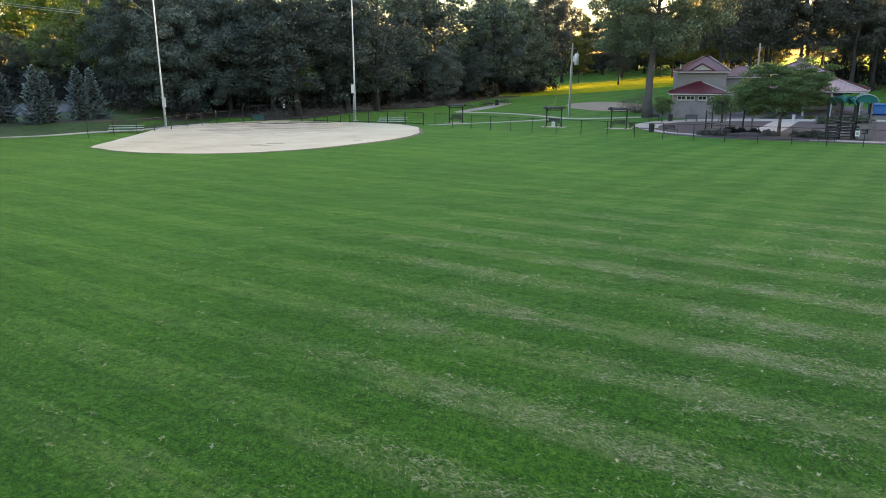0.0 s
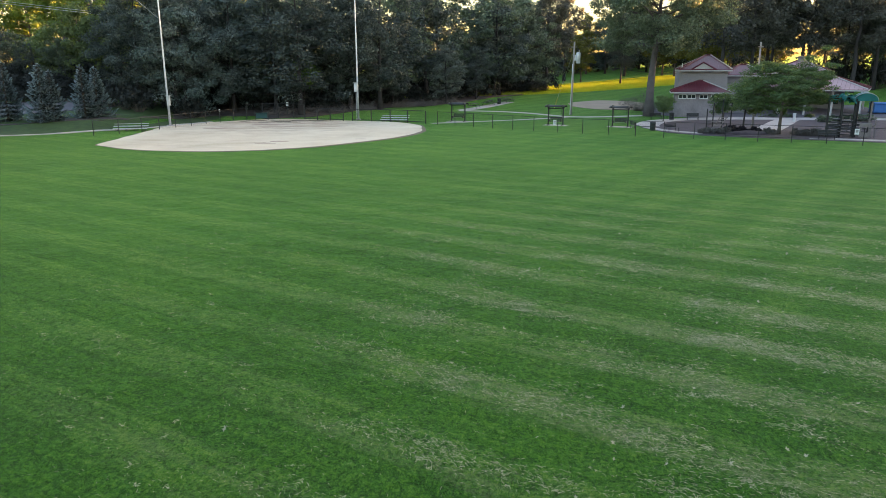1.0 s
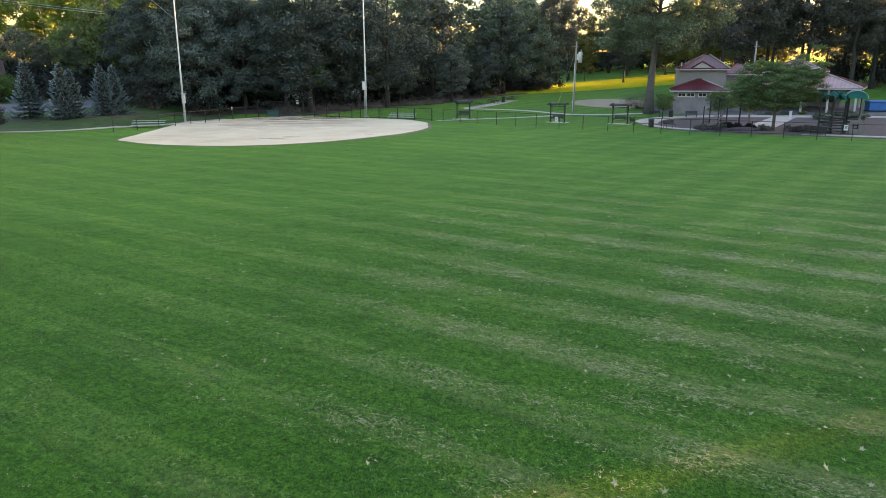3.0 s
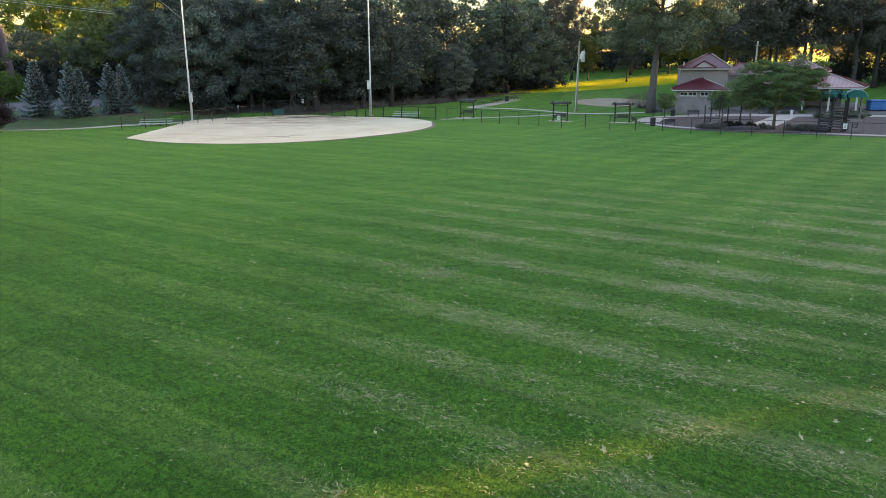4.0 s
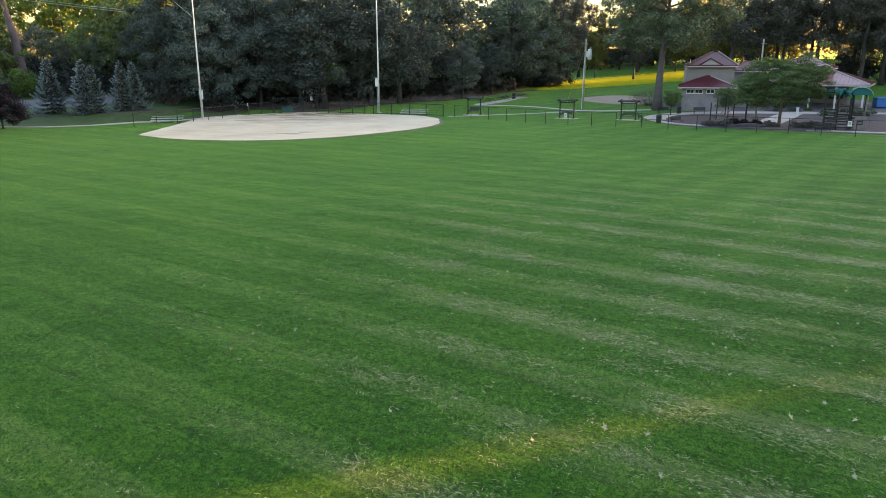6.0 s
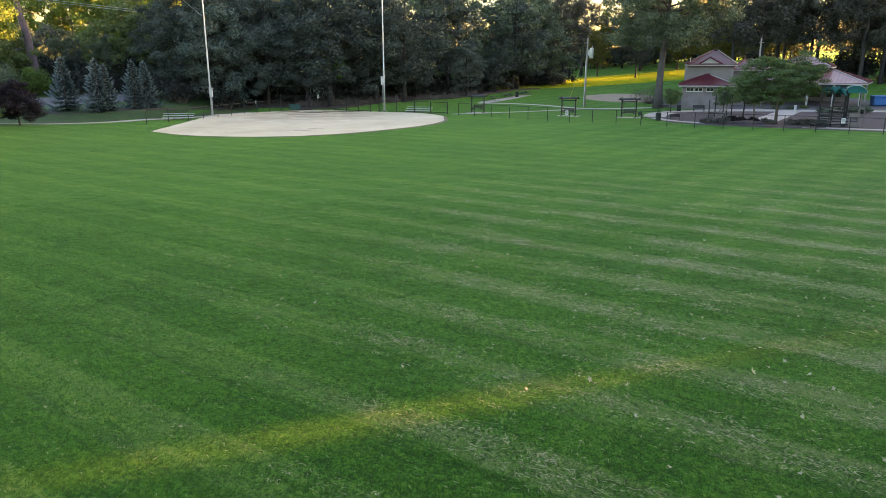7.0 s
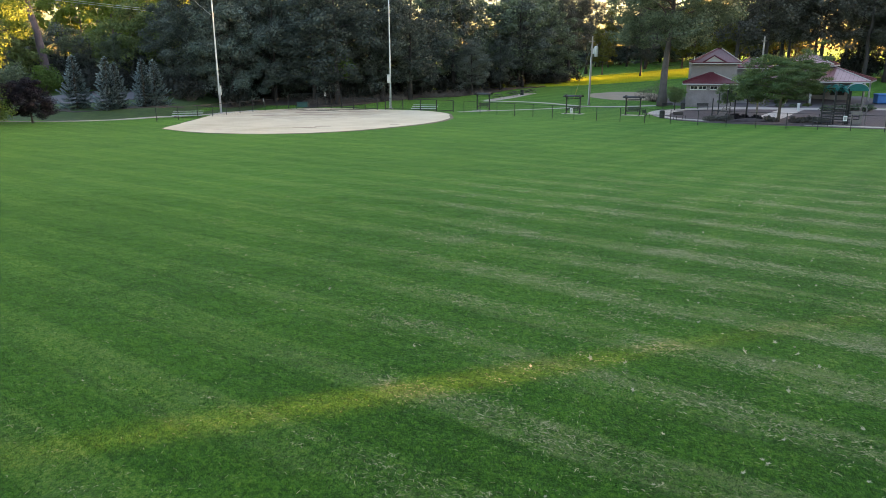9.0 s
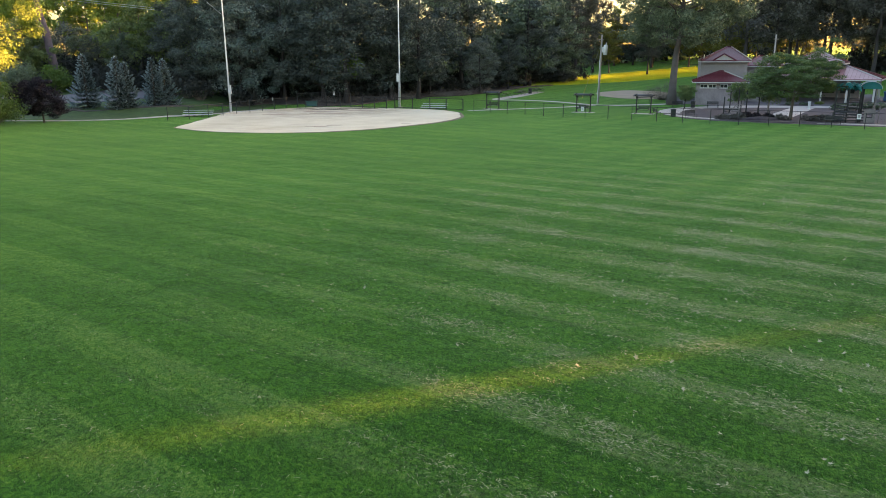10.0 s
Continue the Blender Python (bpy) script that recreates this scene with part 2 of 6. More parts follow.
M = {
    "grass": grass_material(),
    "blade": leaf_material("grass_blade", [(0.010, 0.038, 0.004), (0.022, 0.070, 0.007), (0.046, 0.102, 0.016)], 0.2),
    "dry_leaf": surface("dry_leaf", (0.22, 0.22, 0.125), (0.42, 0.41, 0.27), 2.0, 30.0, 0.8, bump=0),
    "clipping": surface("dry_clippings", (0.18, 0.19, 0.086), (0.47, 0.46, 0.28), 3.0, 19.0, 0.9, bump=0),
    "sand": infield_material(),
    "court_sand": surface("court_sand", (0.22, 0.172, 0.13), (0.33, 0.268, 0.208), 0.3, 8.0, 0.95),
    "dirt": surface("dark_dirt", (0.085, 0.070, 0.042), (0.215, 0.168, 0.118), 0.8, 9.0, 0.95),
    "concrete": surface("concrete", (0.33, 0.295, 0.285), (0.47, 0.425, 0.41), 0.6, 14.0, 0.85),
    "asphalt": surface("asphalt", (0.085, 0.078, 0.090), (0.150, 0.138, 0.155), 0.4, 20.0, 0.9),
    "mulch": surface("mulch", (0.038, 0.028, 0.035), (0.092, 0.071, 0.082), 1.2, 25.0, 0.95, bump=0.8),
    "bark": surface("bark", (0.055, 0.045, 0.036), (0.15, 0.125, 0.10), 1.5, 14.0, 0.95, bump=1.0),
    "leaf_dark": leaf_material("leaf_dark", [(0.019, 0.026, 0.025), (0.053, 0.069, 0.062), (0.180, 0.208, 0.186)], 0.22, (1.05, 1.15, 0.85)),
    "leaf_mid": leaf_material("leaf_mid", [(0.025, 0.037, 0.029), (0.074, 0.102, 0.068), (0.210, 0.250, 0.168)], 0.22, (1.1, 1.2, 0.7)),
    "leaf_blue": leaf_material("leaf_grey_green", [(0.026, 0.040, 0.037), (0.086, 0.120, 0.108), (0.250, 0.300, 0.270)], 0.22, (1.05, 1.15, 0.85)),
    "leaf_bright": leaf_material("leaf_bright", [(0.050, 0.095, 0.022), (0.085, 0.145, 0.036), (0.14, 0.20, 0.055)], 0.45),
    # the next two leaf colours carry the yellow of low sun on the crowns
    "leaf_sunlit_amber": leaf_material("leaf_sunlit_amber", [(0.052, 0.060, 0.012), (0.098, 0.105, 0.022), (0.165, 0.165, 0.040)], 0.35, (1.15, 1.05, 0.5)),
    "leaf_sunlit_gold": leaf_material("leaf_sunlit_gold", [(0.072, 0.110, 0.022), (0.145, 0.195, 0.042), (0.250, 0.295, 0.075)], 0.4, (1.1, 1.2, 0.6)),
    "leaf_plum": leaf_material("leaf_plum", [(0.006, 0.004, 0.007), (0.010, 0.007, 0.012), (0.019, 0.013, 0.021)], 0.15, (1.0, 1.0, 1.0)),
    # inner needles darkened as crown shade; end sprays pale as new growth and lit tips
    "needle": leaf_material("spruce_shaded_needle", [(0.012, 0.022, 0.021), (0.036, 0.058, 0.056), (0.10, 0.14, 0.138)], 0.1, (1, 1, 1)),
    "needle_tip": leaf_material("spruce_lit_new_growth", [(0.14, 0.195, 0.20), (0.235, 0.31, 0.325), (0.37, 0.46, 0.485)], 0.1, (1, 1, 1)),
    # darkened copy of the grass, standing for tree shade on the bank
    "shaded_bank_grass": surface("shaded_bank_grass", (0.012, 0.034, 0.004), (0.043, 0.088, 0.012), 0.9, 13.0, 0.9, bump=0.8),
    # red-brown brush colour that includes the orange of the low sun
    "sunlit_brush": leaf_material("sunlit_brush", [(0.045, 0.026, 0.018), (0.105, 0.058, 0.034), (0.20, 0.115, 0.06)], 0.3, (1.2, 1.0, 0.7)),
    "galvanised": surface("galvanised_steel", (0.50, 0.51, 0.53), (0.66, 0.67, 0.69), 0.7, 6.0, 0.45, 0.35, 0.05),
    "aluminium": surface("bleacher_aluminium", (0.42, 0.44, 0.47), (0.56, 0.58, 0.60), 0.9, 9.0, 0.4, 0.4, 0.05),
    "black_metal": surface("black_coated_metal", (0.010, 0.011, 0.012), (0.026, 0.027, 0.029), 2.0, 20.0, 0.5, 0.0, 0.05),
    "green_metal": surface("dark_green_metal", (0.012, 0.030, 0.026), (0.026, 0.052, 0.045), 2.0, 20.0, 0.5, 0.0, 0.05),
    "pole_wood": surface("weathered_pole", (0.21, 0.185, 0.165), (0.34, 0.31, 0.28), 0.8, 8.0, 0.85),
    "white": surface("white_paint", (0.55, 0.55, 0.55), (0.70, 0.70, 0.70), 1.0, 12.0, 0.5, 0.0, 0.03),
    "yellow": surface("yellow_guard", (0.50, 0.42, 0.08), (0.62, 0.54, 0.12), 1.0, 8.0, 0.5, 0, 0.03),
    "teal_board": surface("teal_board", (0.010, 0.055, 0.055), (0.020, 0.085, 0.085), 1.2, 12.0, 0.6, 0, 0.05),
    "teal": surface("teal_plastic", (0.012, 0.17, 0.17), (0.028, 0.27, 0.26), 1.2, 12.0, 0.6, 0, 0.05),
    "tan": surface("tan_plastic", (0.13, 0.112, 0.108), (0.20, 0.175, 0.166), 1.2, 12.0, 0.5, 0, 0.05),
    "blue": surface("blue_tarp", (0.03, 0.12, 0.36), (0.06, 0.20, 0.50), 1.0, 7.0, 0.6, 0, 0.2),
    "maroon": surface("maroon_metal_roof", (0.085, 0.014, 0.026), (0.14, 0.030, 0.046), 0.5, 5.0, 0.36, 0.1, 0.05),
    "siding": surface("beige_siding", (0.225, 0.205, 0.210), (0.30, 0.275, 0.282), 0.5, 8.0, 0.8, 0, 0.1),
    "trim": surface("cream_trim", (0.37, 0.355, 0.36), (0.48, 0.465, 0.47), 0.8, 9.0, 0.6, 0, 0.05),
    "stone": surface("grey_block", (0.17, 0.148, 0.155), (0.30, 0.265, 0.272), 1.1, 9.0, 0.9, 0, 0.6),
    "dark_inside": surface("shaded_interior", (0.03, 0.03, 0.03), (0.06, 0.06, 0.06), 1.0, 9.0, 0.9, 0, 0),
    "brush": surface("dead_brush", (0.075, 0.064, 0.060), (0.20, 0.175, 0.165), 0.8, 6.0, 0.95, 0, 0.3),
    "shrub_grey": leaf_material("shrub_grey", [(0.055, 0.054, 0.050), (0.105, 0.098, 0.096), (0.18, 0.165, 0.16)], 0.2),
    "leaf_locust": leaf_material("leaf_locust", [(0.026, 0.052, 0.021), (0.080, 0.130, 0.054), (0.20, 0.262, 0.118)], 0.35),
    "pole_bark": surface("brown_bark", (0.075, 0.056, 0.070), (0.150, 0.118, 0.138), 1.2, 10.0, 0.95, bump=0.8),
    "oak_bark": surface("grey_bark", (0.060, 0.052, 0.052), (0.125, 0.110, 0.108), 1.3, 12.0, 0.95, bump=0.9),
    # lit copy of the grass colour, for the sunlit band of the lawn
    "lawn_sunlit_blade": leaf_material("lawn_sunlit_blade", [(0.24, 0.32, 0.028), (0.37, 0.46, 0.044), (0.47, 0.54, 0.07)], 0.55),
    # bark copy darkened for the shade inside the wood
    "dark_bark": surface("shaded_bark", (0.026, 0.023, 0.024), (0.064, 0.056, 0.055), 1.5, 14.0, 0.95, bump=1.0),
    "stained_sand": surface("stained_sand", (0.25, 0.170, 0.125), (0.48, 0.365, 0.29), 0.5, 5.0, 0.95, bump=0.5),
    # leaf colour darkened to hold the shade between crowns and ground
    "undergrowth": leaf_material("undergrowth_shaded_leaf", [(0.012, 0.014, 0.013), (0.022, 0.025, 0.022), (0.046, 0.050, 0.042)], 0.15, (1, 1, 1)),
    "leaf_brown": leaf_material("leaf_dusky", [(0.030, 0.032, 0.031), (0.066, 0.069, 0.062), (0.140, 0.145, 0.122)], 0.28, (1.2, 1.1, 0.8)),
    # paler maroon with the sky's reflection put into the colour
    "sky_pale_roof": surface("sky_pale_maroon_roof", (0.25, 0.125, 0.145), (0.38, 0.225, 0.245), 0.5, 5.0, 0.36, 0.1, 0.05),
    "leaf_olive": leaf_material("leaf_olive", [(0.028, 0.045, 0.016), (0.078, 0.115, 0.042), (0.175, 0.220, 0.090)], 0.3, (1.2, 1.15, 0.65)),
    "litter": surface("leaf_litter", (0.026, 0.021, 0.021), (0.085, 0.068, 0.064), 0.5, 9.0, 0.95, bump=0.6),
    "glass": None,
}
pane = Nodes("window_glass", 0.08)
pane.bsdf.inputs["Base Color"].default_value = (0.03, 0.035, 0.04, 1)
pane.bsdf.inputs["Specular IOR Level"].default_value = 0.8
M["glass"] = pane.mat


# ---------------------------------------------------------------- building blocks
def smooth(a, b, v):
    t = max(0.0, min(1.0, (v - a) / (b - a)))
    return t * t * (3 - 2 * t)


def gz(x, y):
    """Height of the ground: a flat field, a lawn rising beyond it, a low bank on the west side."""
    lawn = (0.034 + 0.019 * smooth(10, 57, x)) * max(0.0, min(y, 300.0) - 100.0)
    bank = 0.9 * smooth(77, 86, y) * smooth(-42, -47, x) + 0.7 * smooth(86, 108, y) * smooth(-40, -56, x)
    return lawn + bank


def mesh_object(name, verts, faces, mat, parent=None):
    me = bpy.data.meshes.new(name)
    me.from_pydata([tuple(v) for v in verts], [], faces)
    me.materials.append(mat)
    ob = new(name, me)
    if parent is not None:
        ob.parent = parent
    return ob


def part(name, bm, mat, parent=None, label="", smooth_faces=False):
    me = bpy.data.meshes.new(name)
    bm.to_mesh(me)
    bm.free()
    me.materials.append(mat)
    if smooth_faces:
        me.shade_smooth()
    ob = new(name, me)
    if parent is not None:
        ob.parent = parent
    if label:
        tagged(ob, label)
    return ob


def thing(name, label, category, m=None, group="", kind=""):
    ob = new(name)
    ob.empty_display_size = 0.3
    if m is not None:
        ob.matrix_basis = m
    return tagged(ob, label, category, group, kind)


def add_box(bm, lo, hi, bevel=0.0):
    res = bmesh.ops.create_cube(bm, size=1)["verts"]
    c = [(a + b) / 2 for a, b in zip(lo, hi)]
    s = [b - a for a, b in zip(lo, hi)]
    for v in res:
        v.co = Vector((c[0] + v.co.x * s[0], c[1] + v.co.y * s[1], c[2] + v.co.z * s[2]))
    if bevel:
        edges = list({e for v in res for e in v.link_edges})
        bmesh.ops.bevel(bm, geom=edges, offset=bevel, segments=1, affect="EDGES")
    return bm


def box(lo, hi, bevel=0.0):
    return add_box(bmesh.new(), lo, hi, bevel)


def add_tube(bm, points, radii, sides=8, caps=True):
    """A tapered tube along points."""
    points = [Vector(p) for p in points]
    rings = []
    for i, p in enumerate(points):
        d = (points[min(i + 1, len(points) - 1)] - points[max(i - 1, 0)]).normalized()
        a = d.orthogonal().normalized() if abs(d.z) < 0.95 else Vector((1, 0, 0))
        a = (a - d * a.dot(d)).normalized()
        b = d.cross(a)
        r = radii[i] if isinstance(radii, (list, tuple)) else radii
        rings.append([bm.verts.new(p + (a * math.cos(2 * math.pi * k / sides) + b * math.sin(2 * math.pi * k / sides)) * r)
                      for k in range(sides)])
    for r0, r1 in zip(rings, rings[1:]):
        for k in range(sides):
            bm.faces.new((r0[k], r0[(k + 1) % sides], r1[(k + 1) % sides], r1[k]))
    if caps:
        bm.faces.new(rings[0][::-1])
        bm.faces.new(rings[-1])
    return bm


def tube(points, radii, sides=8):
    return add_tube(bmesh.new(), points, radii, sides)


def patch(name, outline, mat, lift, label, category, step=3.0, kind="structure"):
    """A laid surface inside an outline, following the ground, with a low edge."""
    bm = bmesh.new()
    pts = []
    n = len(outline)
    for i in range(n):
        a, b = Vector(outline[i]), Vector(outline[(i + 1) % n])
        k = max(1, int((b - a).length / step))
        pts += [a.lerp(b, j / k) for j in range(k)]
    top = [bm.verts.new((p.x, p.y, gz(p.x, p.y) + lift)) for p in pts]
    face = bm.faces.new(top)
    if face.normal.z < 0:
        face.normal_flip()
    edges = list(face.edges)
    side = bmesh.ops.extrude_edge_only(bm, edges=edges)
    for v in [g for g in side["geom"] if isinstance(g, bmesh.types.BMVert)]:
        v.co.z -= lift + 0.10
    bmesh.ops.triangulate(bm, faces=[face])
    bmesh.ops.recalc_face_normals(bm, faces=bm.faces)
    return tagged(part(name, bm, mat), label, category, kind=kind)


def ribbon(name, line, width, mat, lift, label, category="path", step=2.0):
    """A path of even width along a line of points, following the ground."""
    pts = [Vector(p) for p in line]
    fine = []
    for a, b in zip(pts, pts[1:]):
        k = max(1, int((b - a).length / step))
        fine += [a.lerp(b, j / k) for j in range(k)]
    fine.append(pts[-1])
    for _ in range(4):
        fine = [fine[0]] + [(fine[i - 1] + fine[i] * 2 + fine[i + 1]) / 4 for i in range(1, len(fine) - 1)] + [fine[-1]]
    bm = bmesh.new()
    rows = []
    for i, p in enumerate(fine):
        d = (fine[min(i + 1, len(fine) - 1)] - fine[max(i - 1, 0)]).normalized()
        s = Vector((-d.y, d.x))
        w = width * (0.5 + 0.05 * noise.noise(Vector((p.x * 0.4, p.y * 0.4, 3))))
        row = []
        for k, drop in ((-1.0, -0.12), (-1.0, lift), (1.0, lift), (1.0, -0.12)):
            q = p + s * w * k
            row.append(bm.verts.new((q.x, q.y, gz(q.x, q.y) + drop)))
        rows.append(row)
    for r0, r1 in zip(rows, rows[1:]):
        for k in range(3):
            bm.faces.new((r0[k], r0[k + 1], r1[k + 1], r1[k]))
    bmesh.ops.recalc_face_normals(bm, faces=bm.faces)
    return tagged(part(name, bm, mat), label, category, kind="structure")


# ---------------------------------------------------------------- ground
def build_ground():
    xs = [-3000, -1500, -700, -350] + list(range(-220, -60, 4)) + list(range(-60, 61, 2)) + list(range(64, 221, 4)) + [350, 700, 1500, 3000]
    ys = [-3000, -1500, -600, -250] + list(range(-100, 60, 4)) + list(range(60, 130, 2)) + list(range(132, 321, 4)) + [500, 900, 1500, 3000]
    verts = [(x, y, gz(x, y)) for y in ys for x in xs]
    w = len(xs)
    faces = [(j * w + i, j * w + i + 1, (j + 1) * w + i + 1, (j + 1) * w + i)
             for j in range(len(ys) - 1) for i in range(w - 1)]
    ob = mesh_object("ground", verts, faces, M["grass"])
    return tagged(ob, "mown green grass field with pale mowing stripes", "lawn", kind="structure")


build_ground()

# the sandy infield, a round skin that runs out to home plate on the far side
CENTRE = Vector((-24.6, 79.8))


def infield_radius(a):
    def bump(at, width):
        d = math.atan2(math.sin(a - at), math.cos(a - at))
        return math.exp(-(d / width) ** 2)

    r = 18.1 + 2.6 * bump(1.75, 0.3) + 2.0 * bump(0.72, 0.42) - 1.3 * bump(-0.6, 0.45) + 0.8 * bump(-1.6, 0.4)
    # the straight side along the third-base fence
    across = -math.cos(a - 0.12)
    if across > 0.05:
        r = min(r, 13.3 / across)
    return r + 0.3 * noise.noise(Vector((math.cos(a) * 5, math.sin(a) * 5, 0)))


infield_outline = [(CENTRE.x + infield_radius(a) * math.cos(a), CENTRE.y + infield_radius(a) * math.sin(a))
                   for a in [2 * math.pi * i / 120 - math.pi for i in range(120)]]


def rim(a):
    """The worn rim, widest on the side towards first base."""
    return infield_radius(a) + 0.22 + 0.20 * noise.noise(Vector((math.cos(a) * 9, math.sin(a) * 9, 4))) + 0.5 * max(0, math.cos(a + 0.6)) ** 2


edge_outline = [(CENTRE.x + rim(a) * math.cos(a), CENTRE.y + rim(a) * math.sin(a)) for a in [2 * math.pi * i / 120 - math.pi for i in range(120)]]
patch("infield_edge", edge_outline, M["dirt"], 0.018, "brown worn dirt rim round the infield", "dirt")
patch("infield", infield_outline, M["sand"], 0.03, "pale raked sand of the softball infield", "infield")


def blob(cx, cy, rx, ry, turn=0.0, n=28, rough=0.12, seed=0.0):
    out = []
    for i in range(n):
        a = 2 * math.pi * i / n
        r = 1 + rough * 2 * noise.noise(Vector((math.cos(a) * 1.5, math.sin(a) * 1.5, seed)))
        px, py = rx * r * math.cos(a), ry * r * math.sin(a)
        out.append((cx + px * math.cos(turn) - py * math.sin(turn), cy + px * math.sin(turn) + py * math.cos(turn)))
    return out


for k, (wx, wy, wr, wt) in enumerate(((-30.2, 97.0, 1.5, -0.2), (-27.6, 97.6, 1.1, 0.1),
                                     (-31.6, 95.8, 0.9, 0.4), (-24.0, 97.4, 2.2, 0.1), (-21.6, 96.6, 1.8, -0.1), (-26.6, 95.2, 1.5, 0.2), (-24.9, 94.2, 1.2, 0.1), (-28.4, 93.8, 0.7, 0.3))):
    patch("worn_spot", blob(wx, wy, wr, wr * 0.42, wt, rough=0.45, seed=2.7 * k + 1), M["dirt"], 0.036 + 0.002 * k, "dark damp scuffed sand of the infield", "dirt")
for k, (wx, wy, wr) in enumerate(((-27.0, 90.5, 2.8), (-24.6, 86.5, 2.4), (-21.0, 92.6, 2.2), (-29.6, 93.8, 2.6), (-22.6, 96.2, 3.0), (-31.4, 84.5, 1.6), (-26.0, 94.4, 2.0), (-21.2, 67.9, 0.9), (-20.4, 67.2, 0.7), (-19.6, 69.4, 1.0), (-11.9, 71.9, 0.5))):
    patch("worn_spot", blob(wx, wy, wr, wr * 0.3, 0.1, rough=0.5, seed=8 + 3 * k), M["stained_sand"], 0.034 + 0.001 * k, "brownish worn sand of the infield", "dirt")

def sheet(name, x0, x1, y0, y1, inside, mat, lift, label, category):
    """A thin layer on the ground, cell by cell, wherever inside(x, y) holds."""
    verts, faces, at = [], [], {}

    def corner(i, j):
        if (i, j) not in at:
            at[i, j] = len(verts)
            verts.append((i, j, gz(i, j) + lift))
        return at[i, j]

    for i in range(x0, x1):
        for j in range(y0, y1):
            if inside(i + 0.5, j + 0.5):
                faces.append((corner(i, j), corner(i + 1, j), corner(i + 1, j + 1), corner(i, j + 1)))
    return tagged(mesh_object(name, verts, faces, mat), label, category, kind="structure")


def on_bank(x, y):
    line = [(-90, 66.5), (-75, 70.5), (-60.7, 74.6), (-53.8, 73.6), (-48.2, 76.0), (-43.6, 79.8), (-41.4, 83.0), (-38.5, 88), (-36, 95)]
    edge = float(np.interp(x, [p[0] for p in line], [p[1] for p in line]))
    return y > edge + 1.4 + 0.8 * noise.noise(Vector((x * 0.5, y * 0.5, 7))) and y < 108


# this layer paints the shade of the west trees onto the bank
sheet("grass_bank", -88, -37, 66, 108, on_bank, M["shaded_bank_grass"], 0.02, "grass of the low bank, darkened as if in tree shade", "grass")

# paths, courts and paved areas
ribbon("path_west", [(-75, 70.5), (-60.7, 74.6), (-53.8, 73.6), (-48.2, 76.0), (-43.6, 79.8), (-41.4, 83.0), (-38.5, 88), (-36, 95)], 0.8, M["concrete"], 0.06,
       "narrow pale concrete footpath along the grass")
ribbon("path_gate", [(-6, 92.5), (0.6, 96.0), (9.3, 101.0), (12.7, 103.0)], 0.9, M["concrete"], 0.03, "narrow pale concrete footpath from the gate")
ribbon("path_lawn", [(-3, 112.5), (3, 111.5), (7.5, 109.5), (10.5, 105.5), (13, 102.0), (17.5, 103.0), (24.5, 105.0)], 1.1, M["concrete"], 0.03,
       "pale concrete footpath curving over the lawn")
ribbon("path_picnic", [(-2.5, 113.0), (1.2, 119), (5.4, 129.0)], 2.2, M["concrete"], 0.03, "broad concrete strip with picnic tables")
patch("volleyball_court", blob(21.8, 122.0, 6.6, 8.4, 0.1, seed=3, rough=0.06), M["court_sand"], 0.04, "tan sand volleyball court in the lawn", "sand court")
patch("parking", [(24.5, 107.2), (30, 101.6), (60, 101.6), (60, 105), (60, 118), (28, 118), (25, 112)], M["asphalt"], 0.03,
      "grey asphalt apron beside the brick building", "pavement")
patch("road_west", [(-140, 84), (-72, 90.5), (-62.0, 92.5), (-56.5, 98.5), (-55.5, 106), (-60, 114), (-70, 114), (-72.5, 103), (-90, 98), (-140, 98)], M["asphalt"], 0.08, "grey asphalt road behind the spruces", "road")

# the playground floor: dark mulch inside pale kerbs and walks
patch("playground_floor", [(19.5, 86.5), (20.8, 79.8), (23.5, 76.5), (28, 74.0), (36, 70.4), (46, 66.2), (58, 61.5), (75, 58), (75, 96), (54, 100), (40, 100), (27, 98.6), (22, 94)],
      M["mulch"], 0.02, "dark mulch and rubber playground floor", "playground floor")
ribbon("walk_front", [(20.3, 86.5), (20.6, 82), (23.5, 78.6), (28.5, 77.0), (31.5, 76.2)], 1.3, M["concrete"], 0.045, "pale concrete walk round the playground")
ribbon("walk_back", [(20.5, 88.0), (22.2, 94.5), (25.2, 98.8), (29.5, 100.2), (34, 101.0), (38.6, 100.8), (43.6, 99.8), (48, 100.2), (54, 99.5), (70, 97)], 3.0, M["concrete"], 0.045, "pale concrete walk behind the playground")
ribbon("walk_middle", [(32.6, 82.5), (34.0, 85.0), (36.0, 88.4), (38.4, 93.2), (40.5, 96.5), (42, 99.4)], 3.0, M["concrete"], 0.05, "broad pale concrete walk across the playground")
ribbon("walk_side", [(33.5, 73.6), (38.2, 71.6), (46, 68.0), (60, 62.4)], 1.4, M["concrete"], 0.045, "pale concrete walk along the fence")
patch("planting_bed", blob(42.2, 102.7, 2.7, 1.1, 0.0, seed=6), M["mulch"], 0.075, "oval mulch bed in the concrete walk", "planting bed")
patch("planting_bed", blob(30.0, 76.0, 6.4, 1.6, -0.42, seed=7), M["mulch"], 0.065, "long mulch bed along the fence", "planting bed")


